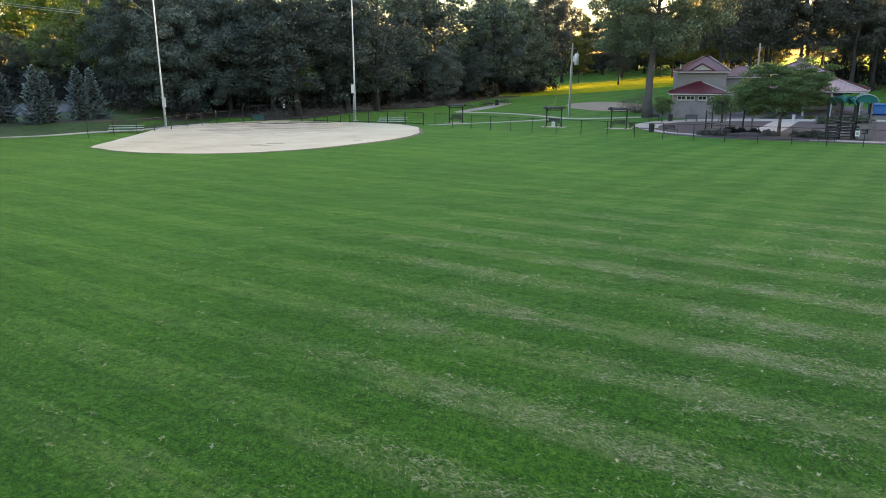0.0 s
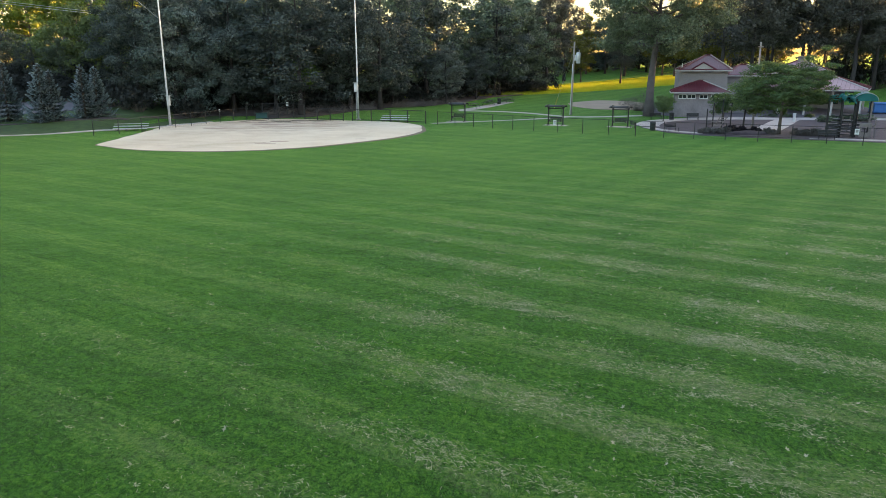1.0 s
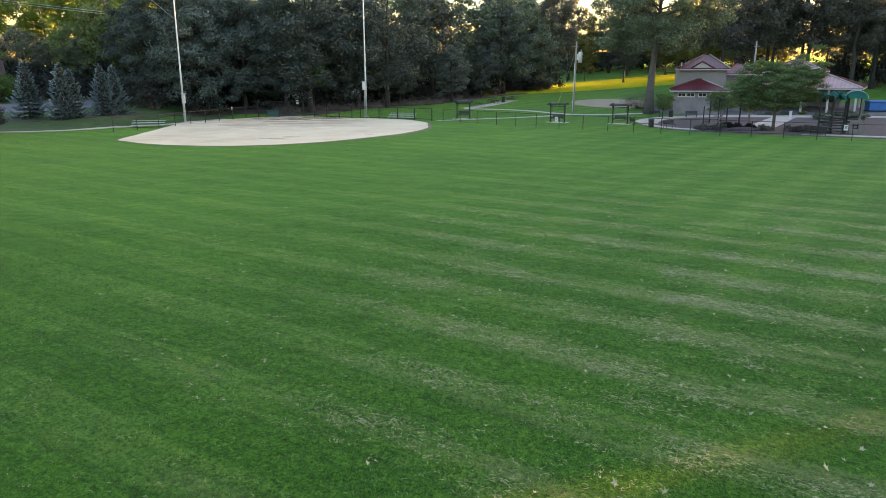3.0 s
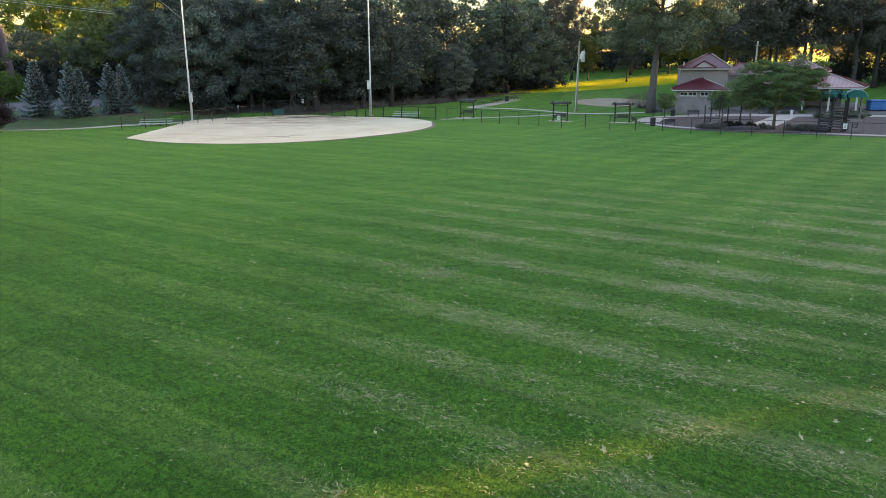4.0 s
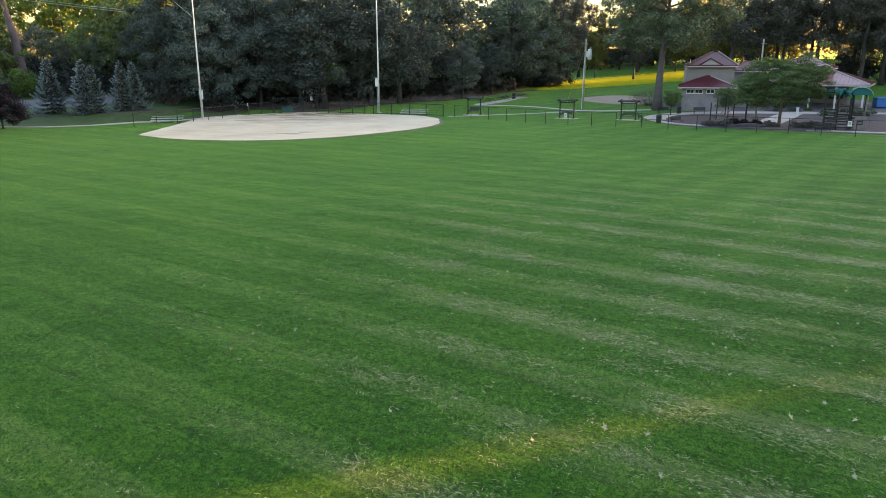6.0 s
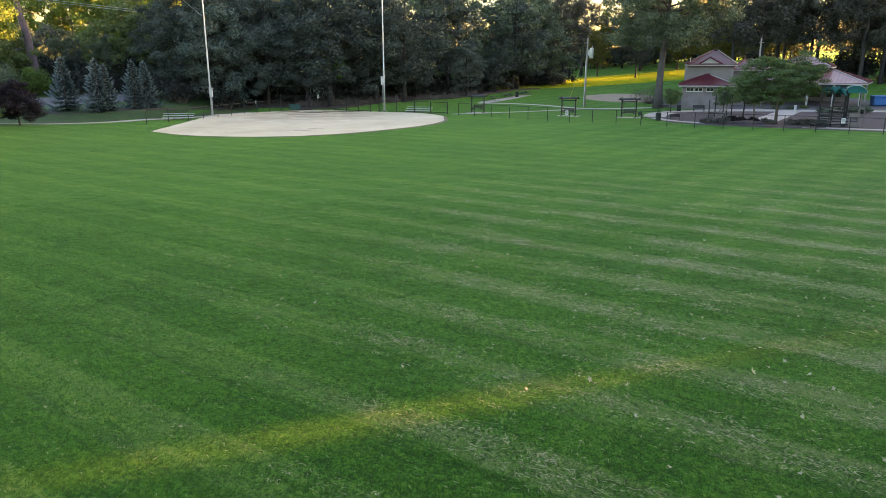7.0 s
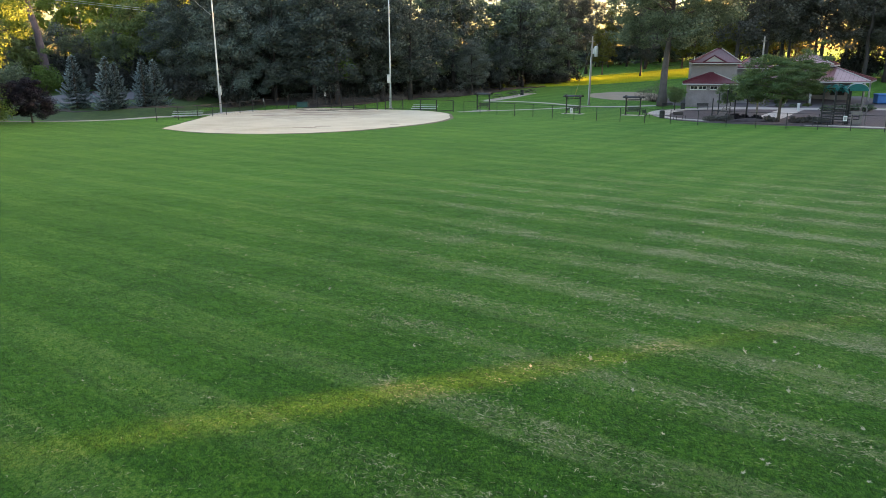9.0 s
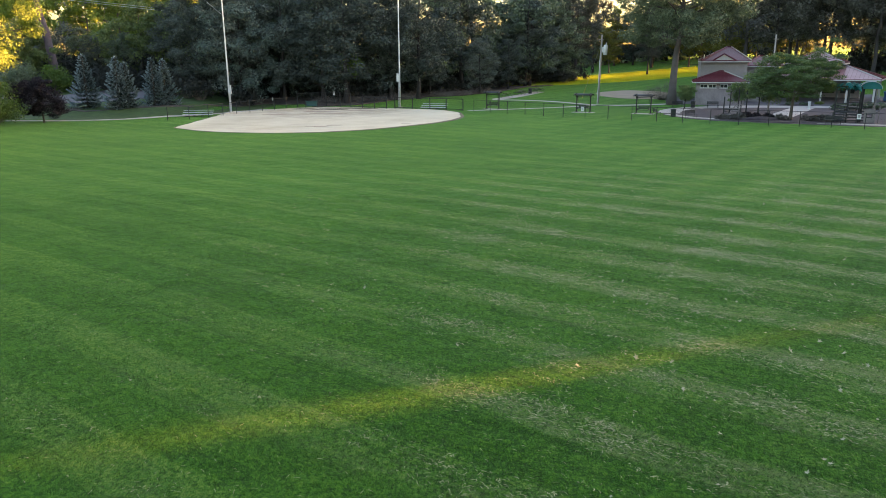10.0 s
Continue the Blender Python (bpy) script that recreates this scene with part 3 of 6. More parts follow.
# ---------------------------------------------------------------- fences
def fence_run(name, line, height, label, spacing=2.9, low_rail=False, mesh=True, post_r=0.06):
    """A black chain-link fence: posts, rails and wire panels."""
    root = thing(name, label, "fence")
    pts = [Vector(p) for p in line]
    total = [0.0]
    for a, b in zip(pts, pts[1:]):
        total.append(total[-1] + (b - a).length)
    count = max(1, round(total[-1] / spacing))

    def along(d):
        for i in range(len(pts) - 1):
            if d <= total[i + 1] or i == len(pts) - 2:
                return pts[i].lerp(pts[i + 1], (d - total[i]) / (total[i + 1] - total[i]))

    feet = [along(total[-1] * k / count) for k in range(count + 1)]
    post_bm = tube([(0, 0, -0.2), (0, 0, height), (0, 0, height + 0.05)], [post_r, post_r, 0.012], 8)
    first = None
    for f in feet:
        if first is None:
            first = part("post", post_bm, M["black_metal"], root)
            ob = first
        else:
            ob = new("post", first.data)
            ob.parent = root
        ob.location = (f.x, f.y, gz(f.x, f.y))
    for a, b in zip(feet, feet[1:]):
        pa, pb = Vector((a.x, a.y, gz(a.x, a.y))), Vector((b.x, b.y, gz(b.x, b.y)))
        up = Vector((0, 0, height))
        part("top_rail", tube([pa + up, pb + up], post_r * 0.62, 6), M["black_metal"], root)
        if low_rail:
            part("low_rail", tube([pa + up * 0.12, pb + up * 0.12], post_r * 0.62, 6), M["black_metal"], root)
        if mesh:
            # crossing wires of the mesh, each a thin strip
            verts, faces = [], []
            length = (pb - pa).length
            d = (pb - pa).normalized()
            side = Vector((-d.y, d.x, 0)) * 0.012
            cell = 0.22
            n = int((length + height) / cell)
            for lean in (1, -1):
                for k in range(n):
                    s0 = k * cell - height
                    u0, v0, u1, v1 = s0, 0.05, s0 + height - 0.05, height
                    if u0 < 0:
                        v0 -= u0
                        u0 = 0
                    if u1 > length:
                        v1 -= u1 - length
                        u1 = length
                    if v1 - v0 < 0.05:
                        continue
                    if lean < 0:
                        u0, u1 = length - u0, length - u1
                    q0, q1 = pa + d * u0 + Vector((0, 0, v0)) + side * lean, pa + d * u1 + Vector((0, 0, v1)) + side * lean
                    w = Vector((0, 0, 0.003))
                    i = len(verts)
                    verts += [q0 - w, q0 + w, q1 + w, q1 - w]
                    faces.append((i, i + 1, i + 2, i + 3))
            mesh_object("wire_mesh", verts, faces, M["black_metal"], root)
    return root


fence_run("chain_link_fence", [(-41.5, 75.2), (-38.6, 79.4), (-36.3, 87.2), (-34.0, 94.6), (-32.4, 99.2)], 1.6,
          "black chain-link fence along the third-base side of the infield", post_r=0.045)
fence_run("backstop", [(-32.4, 99.2), (-29.6, 101.4), (-25.6, 100.6), (-24.2, 99.4)], 2.1, "black chain-link backstop behind home plate", 2.2)
fence_run("chain_link_fence", [(-24.2, 99.4), (-18.2, 96.4)], 1.6, "black chain-link fence beside the backstop", 2.2, True, post_r=0.07)
fence_run("chain_link_fence", [(-17.0, 96.6), (-12.0, 95.2), (-6.7, 92.4)], 1.6, "black chain-link fence with rails along the first-base side", 2.7, True, post_r=0.07)
fence_run("chain_link_fence", [(-5.1, 90.8), (6.3, 81.6), (18.4, 74.3), (36.7, 66.2), (60, 57.0)], 1.6,
          "long black chain-link fence between field and playground", post_r=0.04)


fence_run("rail_fence", [(92, 176), (128, 190)], 1.15, "low dark rail fence along the far lawn", 3.0, True, False)


def sign(x, y, z, w, h, post_from=None, label="small white rectangular notice sign", turn=0.0):
    root = thing("sign", label, "sign", pose(x, y, z, 0, 0, turn))
    part("plate", box((-w / 2, -0.012, -h / 2), (w / 2, 0.012, h / 2), 0.004), M["white"], root)
    bm = bmesh.new()
    for k in range(3):
        add_box(bm, (-w * 0.32, -0.016, h * (0.22 - 0.2 * k) - 0.02), (w * 0.32, -0.0125, h * (0.22 - 0.2 * k) + 0.02))
    part("print", bm, M["black_metal"], root, "dark unreadable lines")
    if post_from is not None:
        part("post", tube([(0, 0.04, post_from - z), (0, 0.04, h / 2)], 0.03, 8), M["green_metal"], root)
    return root


sign(8.6, 80.1, 1.10, 0.36, 0.52, label="small white notice hung on the fence", turn=-32)
sign(34.7, 66.95, 1.25, 0.36, 0.52, label="white rectangular notice hung on the playground fence", turn=-24)
sign(-28.0, 104.6, 1.85, 0.34, 0.56, gz(-28.0, 104.6), "white notice on a post behind the backstop")
sign(-36.7, 100.5, 1.2, 0.18, 0.40, gz(-36.7, 100.5), "small white notice at the wood's edge")


def light_pole(x, y, box_z, side):
    root = thing("light_pole", "tall tapered galvanised floodlight pole with a grey control box", "light pole", pose(x, y, gz(x, y)), "floodlight poles")
    part("pole", tube([(0, 0, -0.3), (0, 0, 6), (0, 0, 13), (0, 0, 21)], [0.125, 0.108, 0.082, 0.06], 14), M["galvanised"], root, smooth_faces=True)
    part("base_plate", tube([(0, 0, -0.05), (0, 0, 0.12)], 0.36, 12), M["concrete"], root, "round concrete footing")
    bx = part("control_box", box((-0.20, -0.30, -0.58), (0.20, -0.02, 0.58), 0.03), M["galvanised"], root, "pale grey steel control box")
    bx.location = (0.22 * side, -0.12, box_z)
    part("box_hood", box((-0.28, -0.40, 0.62), (0.28, 0.0, 0.66), 0.01), M["galvanised"], bx)
    part("conduit", tube([(0.2 * side, -0.1, 0), (0.2 * side, -0.1, box_z - 0.6)], 0.03, 6), M["galvanised"], root)
    return root


light_pole(-38.8, 88.5, 3.1, 1)
light_pole(-16.6, 99.2, 4.4, -1)


def utility_pole(x, y):
    root = thing("utility_pole", "leaning weathered wooden utility pole with a grey transformer can", "utility pole", pose(x, y, gz(x, y), 0, 0.6, 0))
    part("pole", tube([(0, 0, -0.4), (0, 0, 5), (0, 0, 10.3)], [0.165, 0.145, 0.11], 12), M["pole_wood"], root, smooth_faces=True)
    can = part("transformer", tube([(0, 0, 0), (0, 0, 0.04), (0, 0, 1.35), (0, 0, 1.5), (0, 0, 1.56)], [0.26, 0.31, 0.31, 0.26, 0.07], 16), M["galvanised"], root,
               "pale grey transformer can", True)
    can.location = (0.62, -0.1, 7.3)
    part("bushing", tube([(0.1, 0, 1.5), (0.1, 0, 1.75), (0.1, 0, 1.85)], [0.05, 0.07, 0.03], 8), M["trim"], can)
    part("bracket", box((0.1, -0.06, 7.7), (0.4, 0.0, 8.5), 0.01), M["galvanised"], root)
    part("crossarm", box((-0.5, -0.08, 9.5), (0.35, 0.04, 9.62), 0.01), M["pole_wood"], root)
    part("conduit", tube([(-0.16, -0.12, 0), (-0.13, -0.1, 7.2)], 0.05, 6), M["galvanised"], root)
    return root


utility_pole(13.6, 106.0)
mast = thing("utility_pole", "grey wooden pole standing in the playground", "utility pole", pose(32.9, 87.4, 0.0))
part("pole", tube([(0, 0, -0.4), (0, 0, 5), (0, 0, 9.8)], [0.13, 0.115, 0.09], 10), M["pole_wood"], mast, smooth_faces=True)
part("crossarm", box((-0.32, -0.17, 9.2), (0.32, -0.09, 9.3), 0.01), M["pole_wood"], mast)

guy = thing("guy_wire", "thin guy wire with a pale yellow plastic guard", "cable")
foot = Vector((12.2, 116.5, gz(12.2, 116.5)))
head_pt = Vector((13.7, 106.0, 9.4))
part("wire", tube([foot, head_pt], 0.012, 5), M["galvanised"], guy)
part("guard", tube([foot, foot.lerp(head_pt, 0.2)], 0.05, 6), M["yellow"], guy, "pale yellow plastic guard")


def cable(points, sag, label, radius=0.03, mat="black_metal"):
    a, b = Vector(points[0]), Vector(points[1])
    line = [a.lerp(b, i / 16) - Vector((0, 0, sag * 4 * (i / 16) * (1 - i / 16))) for i in range(17)]
    return tagged(part("overhead_wire", tube(line, radius, 5), M[mat]), label, "cable")


cable([(13.7, 106.0, 8.0), (28.5, 106.4, 6.0)], 0.4, "thin black overhead wire to the building")
cable([(57, 106, 6.4), (110, 112, 6.2)], 0.5, "thin black overhead wire past the pavilion")
for k in range(2):
    cable([(-104, 110, 20.9 + 0.32 * k), (-54, 110, 14.6 + 0.32 * k)], 0.25, "grey overhead power line in front of the trees", 0.02, "galvanised")
cable([(-39.0, 88.5, 13.0), (-58, 88.5, 29.8)], 0.2, "thin grey guy wire rising from the floodlight pole", 0.015, "galvanised")


# ---------------------------------------------------------------- park furniture
def bleacher(x, y, turn, label):
    root = thing("bleacher", label, "bleacher", pose(x, y, gz(x, y), 0, 0, turn), "bleachers")
    length = 3.8
    for row in range(3):
        z, d = 0.26 + 0.24 * row, 0.60 * row
        part("seat_plank", box((-length / 2, d, z), (length / 2, d + 0.26, z + 0.045), 0.01), M["aluminium"], root)
        if row:
            part("foot_plank", box((-length / 2, d - 0.34, z - 0.20), (length / 2, d - 0.1, z - 0.165), 0.008), M["aluminium"], root)
    for k in range(4):
        fx = -length / 2 + 0.35 + k * (length - 0.7) / 3
        bm = bmesh.new()
        add_tube(bm, [(fx, 0.05, 0.03), (fx, 1.5, 0.03)], 0.028, 6)
        for row in range(3):
            add_tube(bm, [(fx, 0.13 + 0.60 * row, 0.03), (fx, 0.13 + 0.60 * row, 0.26 + 0.24 * row)], 0.025, 6)
        add_tube(bm, [(fx, 0.13, 0.23), (fx, 1.33, 0.70)], 0.022, 6)
        part("frame", bm, M["black_metal"], root, "dark steel frame")
    return root


bleacher(-40.2, 80.7, 13, "small three-row aluminium bleacher behind the fence")
bleacher(-11.2, 94.9, -10, "small three-row aluminium bleacher on the grass")


def swing_shelter(x, y, turn):
    root = thing("swing_bench", "dark green metal swing bench under a small curved roof", "swing bench", pose(x, y, gz(x, y), 0, 0, turn), "swing benches")
    for sx in (-1.05, 1.05):
        part("post", tube([(sx, 0, 0), (sx, 0, 2.2)], 0.095, 10), M["black_metal"], root)
        part("foot", box((sx - 0.09, -0.55, 0.0), (sx + 0.09, 0.55, 0.09), 0.02), M["black_metal"], root)
        part("brace", tube([(sx, -0.45, 2.2), (sx, 0, 1.8), (sx, 0.45, 2.2)], 0.035, 6), M["black_metal"], root)
        bm = bmesh.new()
        for k in range(7):
            a0, a1 = -0.9 + 0.3 * k - 0.15, -0.9 + 0.3 * k + 0.15
            add_box(bm, (sx - 0.05, 0.62 * a0, 2.24 + 0.26 * math.cos(a0 * 1.3)), (sx + 0.05, 0.62 * a1, 2.30 + 0.26 * math.cos(a1 * 1.3)))
        part("roof_rib", bm, M["black_metal"], root)
    bm = bmesh.new()
    prof = [(0.66 * math.sin(a), 2.16 + 0.30 * math.cos(a * 1.1)) for a in [-1.2 + 0.2 * i for i in range(13)]]
    rows = [[bm.verts.new((sx, py, pz)) for py, pz in prof] for sx in (-1.4, 1.4)]
    rows += [[bm.verts.new((sx, py, pz + 0.035)) for py, pz in prof] for sx in (-1.4, 1.4)]
    n = len(prof)
    for i in range(n - 1):
        bm.faces.new((rows[0][i], rows[0][i + 1], rows[1][i + 1], rows[1][i]))
        bm.faces.new((rows[2][i], rows[3][i], rows[3][i + 1], rows[2][i + 1]))
        bm.faces.new((rows[0][i], rows[2][i], rows[2][i + 1], rows[0][i + 1]))
        bm.faces.new((rows[1][i], rows[1][i + 1], rows[3][i + 1], rows[3][i]))
    for i in (0, n - 1):
        bm.faces.new((rows[0][i], rows[1][i], rows[3][i], rows[2][i]))
    bmesh.ops.recalc_face_normals(bm, faces=bm.faces)
    part("roof", bm, M["black_metal"], root, "curved dark sheet roof", True)
    part("beam", tube([(-1.05, 0, 2.05), (1.05, 0, 2.05)], 0.045, 8), M["black_metal"], root)
    seat = part("seat", box((-0.82, -0.28, 0.46), (0.82, 0.2, 0.50), 0.01), M["black_metal"], root)
    for k in range(4):
        part("back_slat", box((-0.82, 0.22, 0.58 + 0.12 * k), (0.82, 0.25, 0.67 + 0.12 * k), 0.006), M["black_metal"], seat)
    for sx in (-0.8, 0.8):
        part("armrest", box((sx - 0.03, -0.3, 0.50), (sx + 0.03, 0.22, 0.72), 0.01), M["black_metal"], seat)
        part("chain", tube([(sx, 0, 0.7), (sx, 0, 2.05)], 0.012, 5), M["black_metal"], root)
    pad = tagged(part("concrete_pad", box((-1.6, -0.8, -0.1), (1.6, 0.8, 0.025), 0.01), M["concrete"]),
                 "square concrete pad under a swing bench", "pad", kind="structure")
    root.matrix_basis = root.matrix_basis @ Matrix.Diagonal((0.9, 1.0, 1.0, 1.0))
    pad.matrix_basis = root.matrix_basis.copy()
    return root


swing_shelter(-2.6, 96.0, -20)
swing_shelter(9.7, 89.8, -24)
swing_shelter(17.2, 87.4, -28)


def bin_at(x, y, label):
    root = thing("litter_bin", label, "litter bin", pose(x, y, gz(x, y) + 0.03), "litter bins")
    part("body", tube([(0, 0, 0), (0, 0, 0.03), (0, 0, 0.86)], [0.29, 0.31, 0.33], 14), M["black_metal"], root)
    for k in range(3):
        part("band", tube([(0, 0, 0.12 + 0.32 * k), (0, 0, 0.17 + 0.32 * k)], 0.345, 14), M["green_metal"], root)
    part("lid", tube([(0, 0, 0.86), (0, 0, 0.92), (0, 0, 0.98)], [0.36, 0.34, 0.16], 14), M["black_metal"], root)
    return root


bin_at(19.9, 82.3, "black metal litter bin beside the concrete walk")
bin_at(26.3, 98.9, "black metal litter bin behind the playground")
bin_at(3.6, 124.6, "black metal litter bin among the picnic tables")


def bench(x, y, turn, label="dark metal park bench with slatted seat and back"):
    root = thing("park_bench", label, "bench", pose(x, y, gz(x, y) + 0.045, 0, 0, turn), "park benches")
    for k in range(3):
        part("seat_slat", box((-0.8, -0.2 + 0.15 * k, 0.42), (0.8, -0.08 + 0.15 * k, 0.455), 0.006), M["black_metal"], root)
        part("back_slat", box((-0.8, 0.27 + 0.03 * k, 0.52 + 0.13 * k), (0.8, 0.30 + 0.03 * k, 0.62 + 0.13 * k), 0.006), M["black_metal"], root)
    for sx in (-0.7, 0.7):
        part("leg", tube([(sx, -0.2, 0), (sx, -0.18, 0.42), (sx, 0.26, 0.46), (sx, 0.36, 0.88)], 0.03, 6), M["black_metal"], root)
        part("leg", tube([(sx, 0.3, 0), (sx, 0.24, 0.44)], 0.03, 6), M["black_metal"], root)
    return root


bench(18.3, 84.0, 100)
bench(21.6, 80.3, 30)
bench(24.2, 98.9, 10)
bench(29.0, 98.4, -5)
bench(34.6, 72.3, -24)


def picnic_table(x, y, turn):
    root = thing("picnic_table", "dark coated metal picnic table with two benches", "picnic table", pose(x, y, gz(x, y) + 0.03, 0, 0, turn), "picnic tables")
    part("tabletop", box((-0.9, -0.38, 0.72), (0.9, 0.38, 0.77), 0.015), M["black_metal"], root)
    for sy in (-0.72, 0.72):
        part("bench_seat", box((-0.9, sy - 0.13, 0.43), (0.9, sy + 0.13, 0.47), 0.012), M["black_metal"], root)
    for sx in (-0.65, 0.65):
        part("frame", tube([(sx, -0.75, 0), (sx, -0.3, 0.72), (sx, 0.3, 0.72), (sx, 0.75, 0)], 0.03, 6), M["black_metal"], root)
        part("cross_bar", tube([(sx, -0.72, 0.42), (sx, 0.72, 0.42)], 0.025, 6), M["black_metal"], root)
    return root


for px, py in ((-0.6, 116.5), (1.6, 121.6), (2.4, 123.4), (4.6, 126.8), (5.4, 128.6)):
    picnic_table(px, py, 65)

board = thing("scorers_table", "low dark teal board by the backstop", "bench", pose(-30.0, 98.4, 0.03, 0, 0, 20))
part("panel", box((-0.76, -0.05, 0.2), (0.76, 0.05, 0.92), 0.02), M["teal_board"], board)
part("top", box((-0.84, -0.3, 0.92), (0.84, 0.3, 0.98), 0.02), M["teal_board"], board)
for sx in (-0.9, 0.9):
    part("leg", tube([(sx, 0.2, -0.05), (sx, 0.2, 1.2)], 0.04, 6), M["green_metal"], board)


# ---------------------------------------------------------------- the park building and pavilion
def hip_roof(parent, x0, x1, y0, y1, z, ridge_z, ridge, mat, seam=0.55, thick=0.16, weathered=False):
    """A hipped metal roof, one slope a part, with standing seams and a fascia. ridge: (xa, xb, y). weathered: front and
    left slopes get the pale colour of reflected sky.
    """
    xa, xb, ym = ridge
    A, B, C, D = Vector((x0, y0, z)), Vector((x1, y0, z)), Vector((x1, y1, z)), Vector((x0, y1, z))
    R0, R1 = Vector((xa, ym, ridge_z)), Vector((xb, ym, ridge_z))
    for k_slope, quad in enumerate(((A, B, R1, R0), (B, C, R1, R1), (C, D, R0, R1), (D, A, R0, R0))):
        bm = bmesh.new()
        seams = []
        pts = [p for i, p in enumerate(quad) if i == 0 or (p - quad[i - 1]).length > 1e-4]
        if (pts[0] - pts[-1]).length < 1e-4:
            pts.pop()
        nrm = (pts[1] - pts[0]).cross(pts[2] - pts[0]).normalized()
        top = [bm.verts.new(p + nrm * thick) for p in pts]
        low = [bm.verts.new(p) for p in pts]
        bm.faces.new(top)
        bm.faces.new(low[::-1])
        for i in range(len(pts)):
            j = (i + 1) % len(pts)
            bm.faces.new((low[i], low[j], top[j], top[i]))
        # standing seams run up the slope
        e = (quad[1] - quad[0])
        n = int(e.length / seam)
        slope_up = nrm.cross(e.normalized())
        for k in range(1, n):
            f = k / n
            base = quad[0].lerp(quad[1], f)
            lo_len = 0.0
            peak0, peak1 = quad[3], quad[2]
            d0 = (peak0 - quad[0]).dot(e.normalized())
            d1 = (peak1 - quad[0]).dot(e.normalized())
            run = (peak0 - quad[0]).dot(slope_up)
            s = f * e.length
            if s < d0:
                lo_len = run * s / max(d0, 1e-3)
            elif s > d1:
                lo_len = run * (e.length - s) / max(e.length - d1, 1e-3)
            else:
                lo_len = run
            p0, p1 = base + nrm * (thick + 0.015), base + slope_up * lo_len + nrm * (thick + 0.015)
            w = e.normalized() * 0.02
            h = nrm * 0.014
            sb = bmesh.new()
            seams.append(sb)
            vs = [sb.verts.new(q) for q in (p0 - w - h, p0 + w - h, p0 + w + h, p0 - w + h, p1 - w - h, p1 + w - h, p1 + w + h, p1 - w + h)]
            for f4 in ((0, 1, 2, 3), (4, 7, 6, 5), (0, 4, 5, 1), (1, 5, 6, 2), (2, 6, 7, 3), (3, 7, 4, 0)):
                sb.faces.new([vs[i] for i in f4])
        bmesh.ops.recalc_face_normals(bm, faces=bm.faces)
        slope = part("roof_slope", bm, (M["sky_pale_roof"] if weathered and k_slope in (0, 3) else mat), parent)
        for sb in seams:
            bmesh.ops.recalc_face_normals(sb, faces=sb.faces)
            part("seam", sb, mat, slope)
    for P, Q in ((A, R0), (B, R1), (C, R1), (D, R0), (R0, R1)):
        if (P - Q).length > 0.1:
            up = Vector((0, 0, thick + 0.06))
            part("ridge_cap", tube([P + up, Q + up], 0.09, 6), M["trim"] if P is B else mat, parent)
    part("fascia", box((x0 - 0.03, y0 - 0.06, z - 0.10), (x1 + 0.03, y0, z + 0.06)), M["trim"], parent)
    part("fascia", box((x0 - 0.06, y0, z - 0.10), (x0, y1, z + 0.06)), M["trim"], parent)
    part("fascia", box((x1, y0, z - 0.10), (x1 + 0.06, y1, z + 0.06)), M["trim"], parent)
    part("soffit", box((x0, y0, z - 0.08), (x1, y1, z - 0.02)), M["trim"], parent)


def wall_with_boards(name, parent, x0, x1, y, z0, z1, mat, board=0.22, depth=0.3):
    """A front wall of lapped boards or courses, each course its own strip."""
    bm = box((x0, y, z0), (x1, y + depth, z1))
    wall = part(name, bm, mat, parent)
    n = int((z1 - z0) / board)
    for k in range(n):
        zz = z0 + k * (z1 - z0) / n
        part("siding_board", box((x0, y - 0.025, zz + 0.012), (x1, y, zz + (z1 - z0) / n - 0.008)), mat, wall)
    return wall


def window(parent, x, y, z, w, h):
    win = part("window", box((x - w / 2 - 0.08, y - 0.06, z - h / 2 - 0.08), (x + w / 2 + 0.08, y - 0.026, z + h / 2 + 0.08), 0.01), M["white"], parent,
               "small high window in a white frame")
    part("pane", box((x - w / 2, y - 0.075, z - h / 2), (x - 0.03, y - 0.0605, z + h / 2)), M["glass"], win)
    part("pane", box((x + 0.03, y - 0.075, z - h / 2), (x + w / 2, y - 0.0605, z + h / 2)), M["glass"], win)
    part("sill", box((x - w / 2 - 0.12, y - 0.12, z - h / 2 - 0.13), (x + w / 2 + 0.12, y - 0.03, z - h / 2 - 0.08)), M["white"], win)
    return win


g0 = gz(35, 105)
house = thing("park_building", "beige park building with maroon hipped roofs and a low annex", "building")
wall_with_boards("wall", house, 29.1, 35.1, 106.6, g0 - 0.2, 6.35, M["siding"])
part("wall", box((28.8, 106.6, g0 - 0.2), (29.1, 118, 6.35)), M["siding"], house)
part("wall", box((35.1, 106.6, g0 - 0.2), (35.4, 118, 6.35)), M["siding"], house)
part("wall", box((29.1, 117.7, g0 - 0.2), (35.1, 118.0, 6.35)), M["siding"], house)
hip_roof(house, 28.8, 35.8, 105.8, 118.8, 6.45, 8.45, (32.6, 33.2, 110.6), M["maroon"])
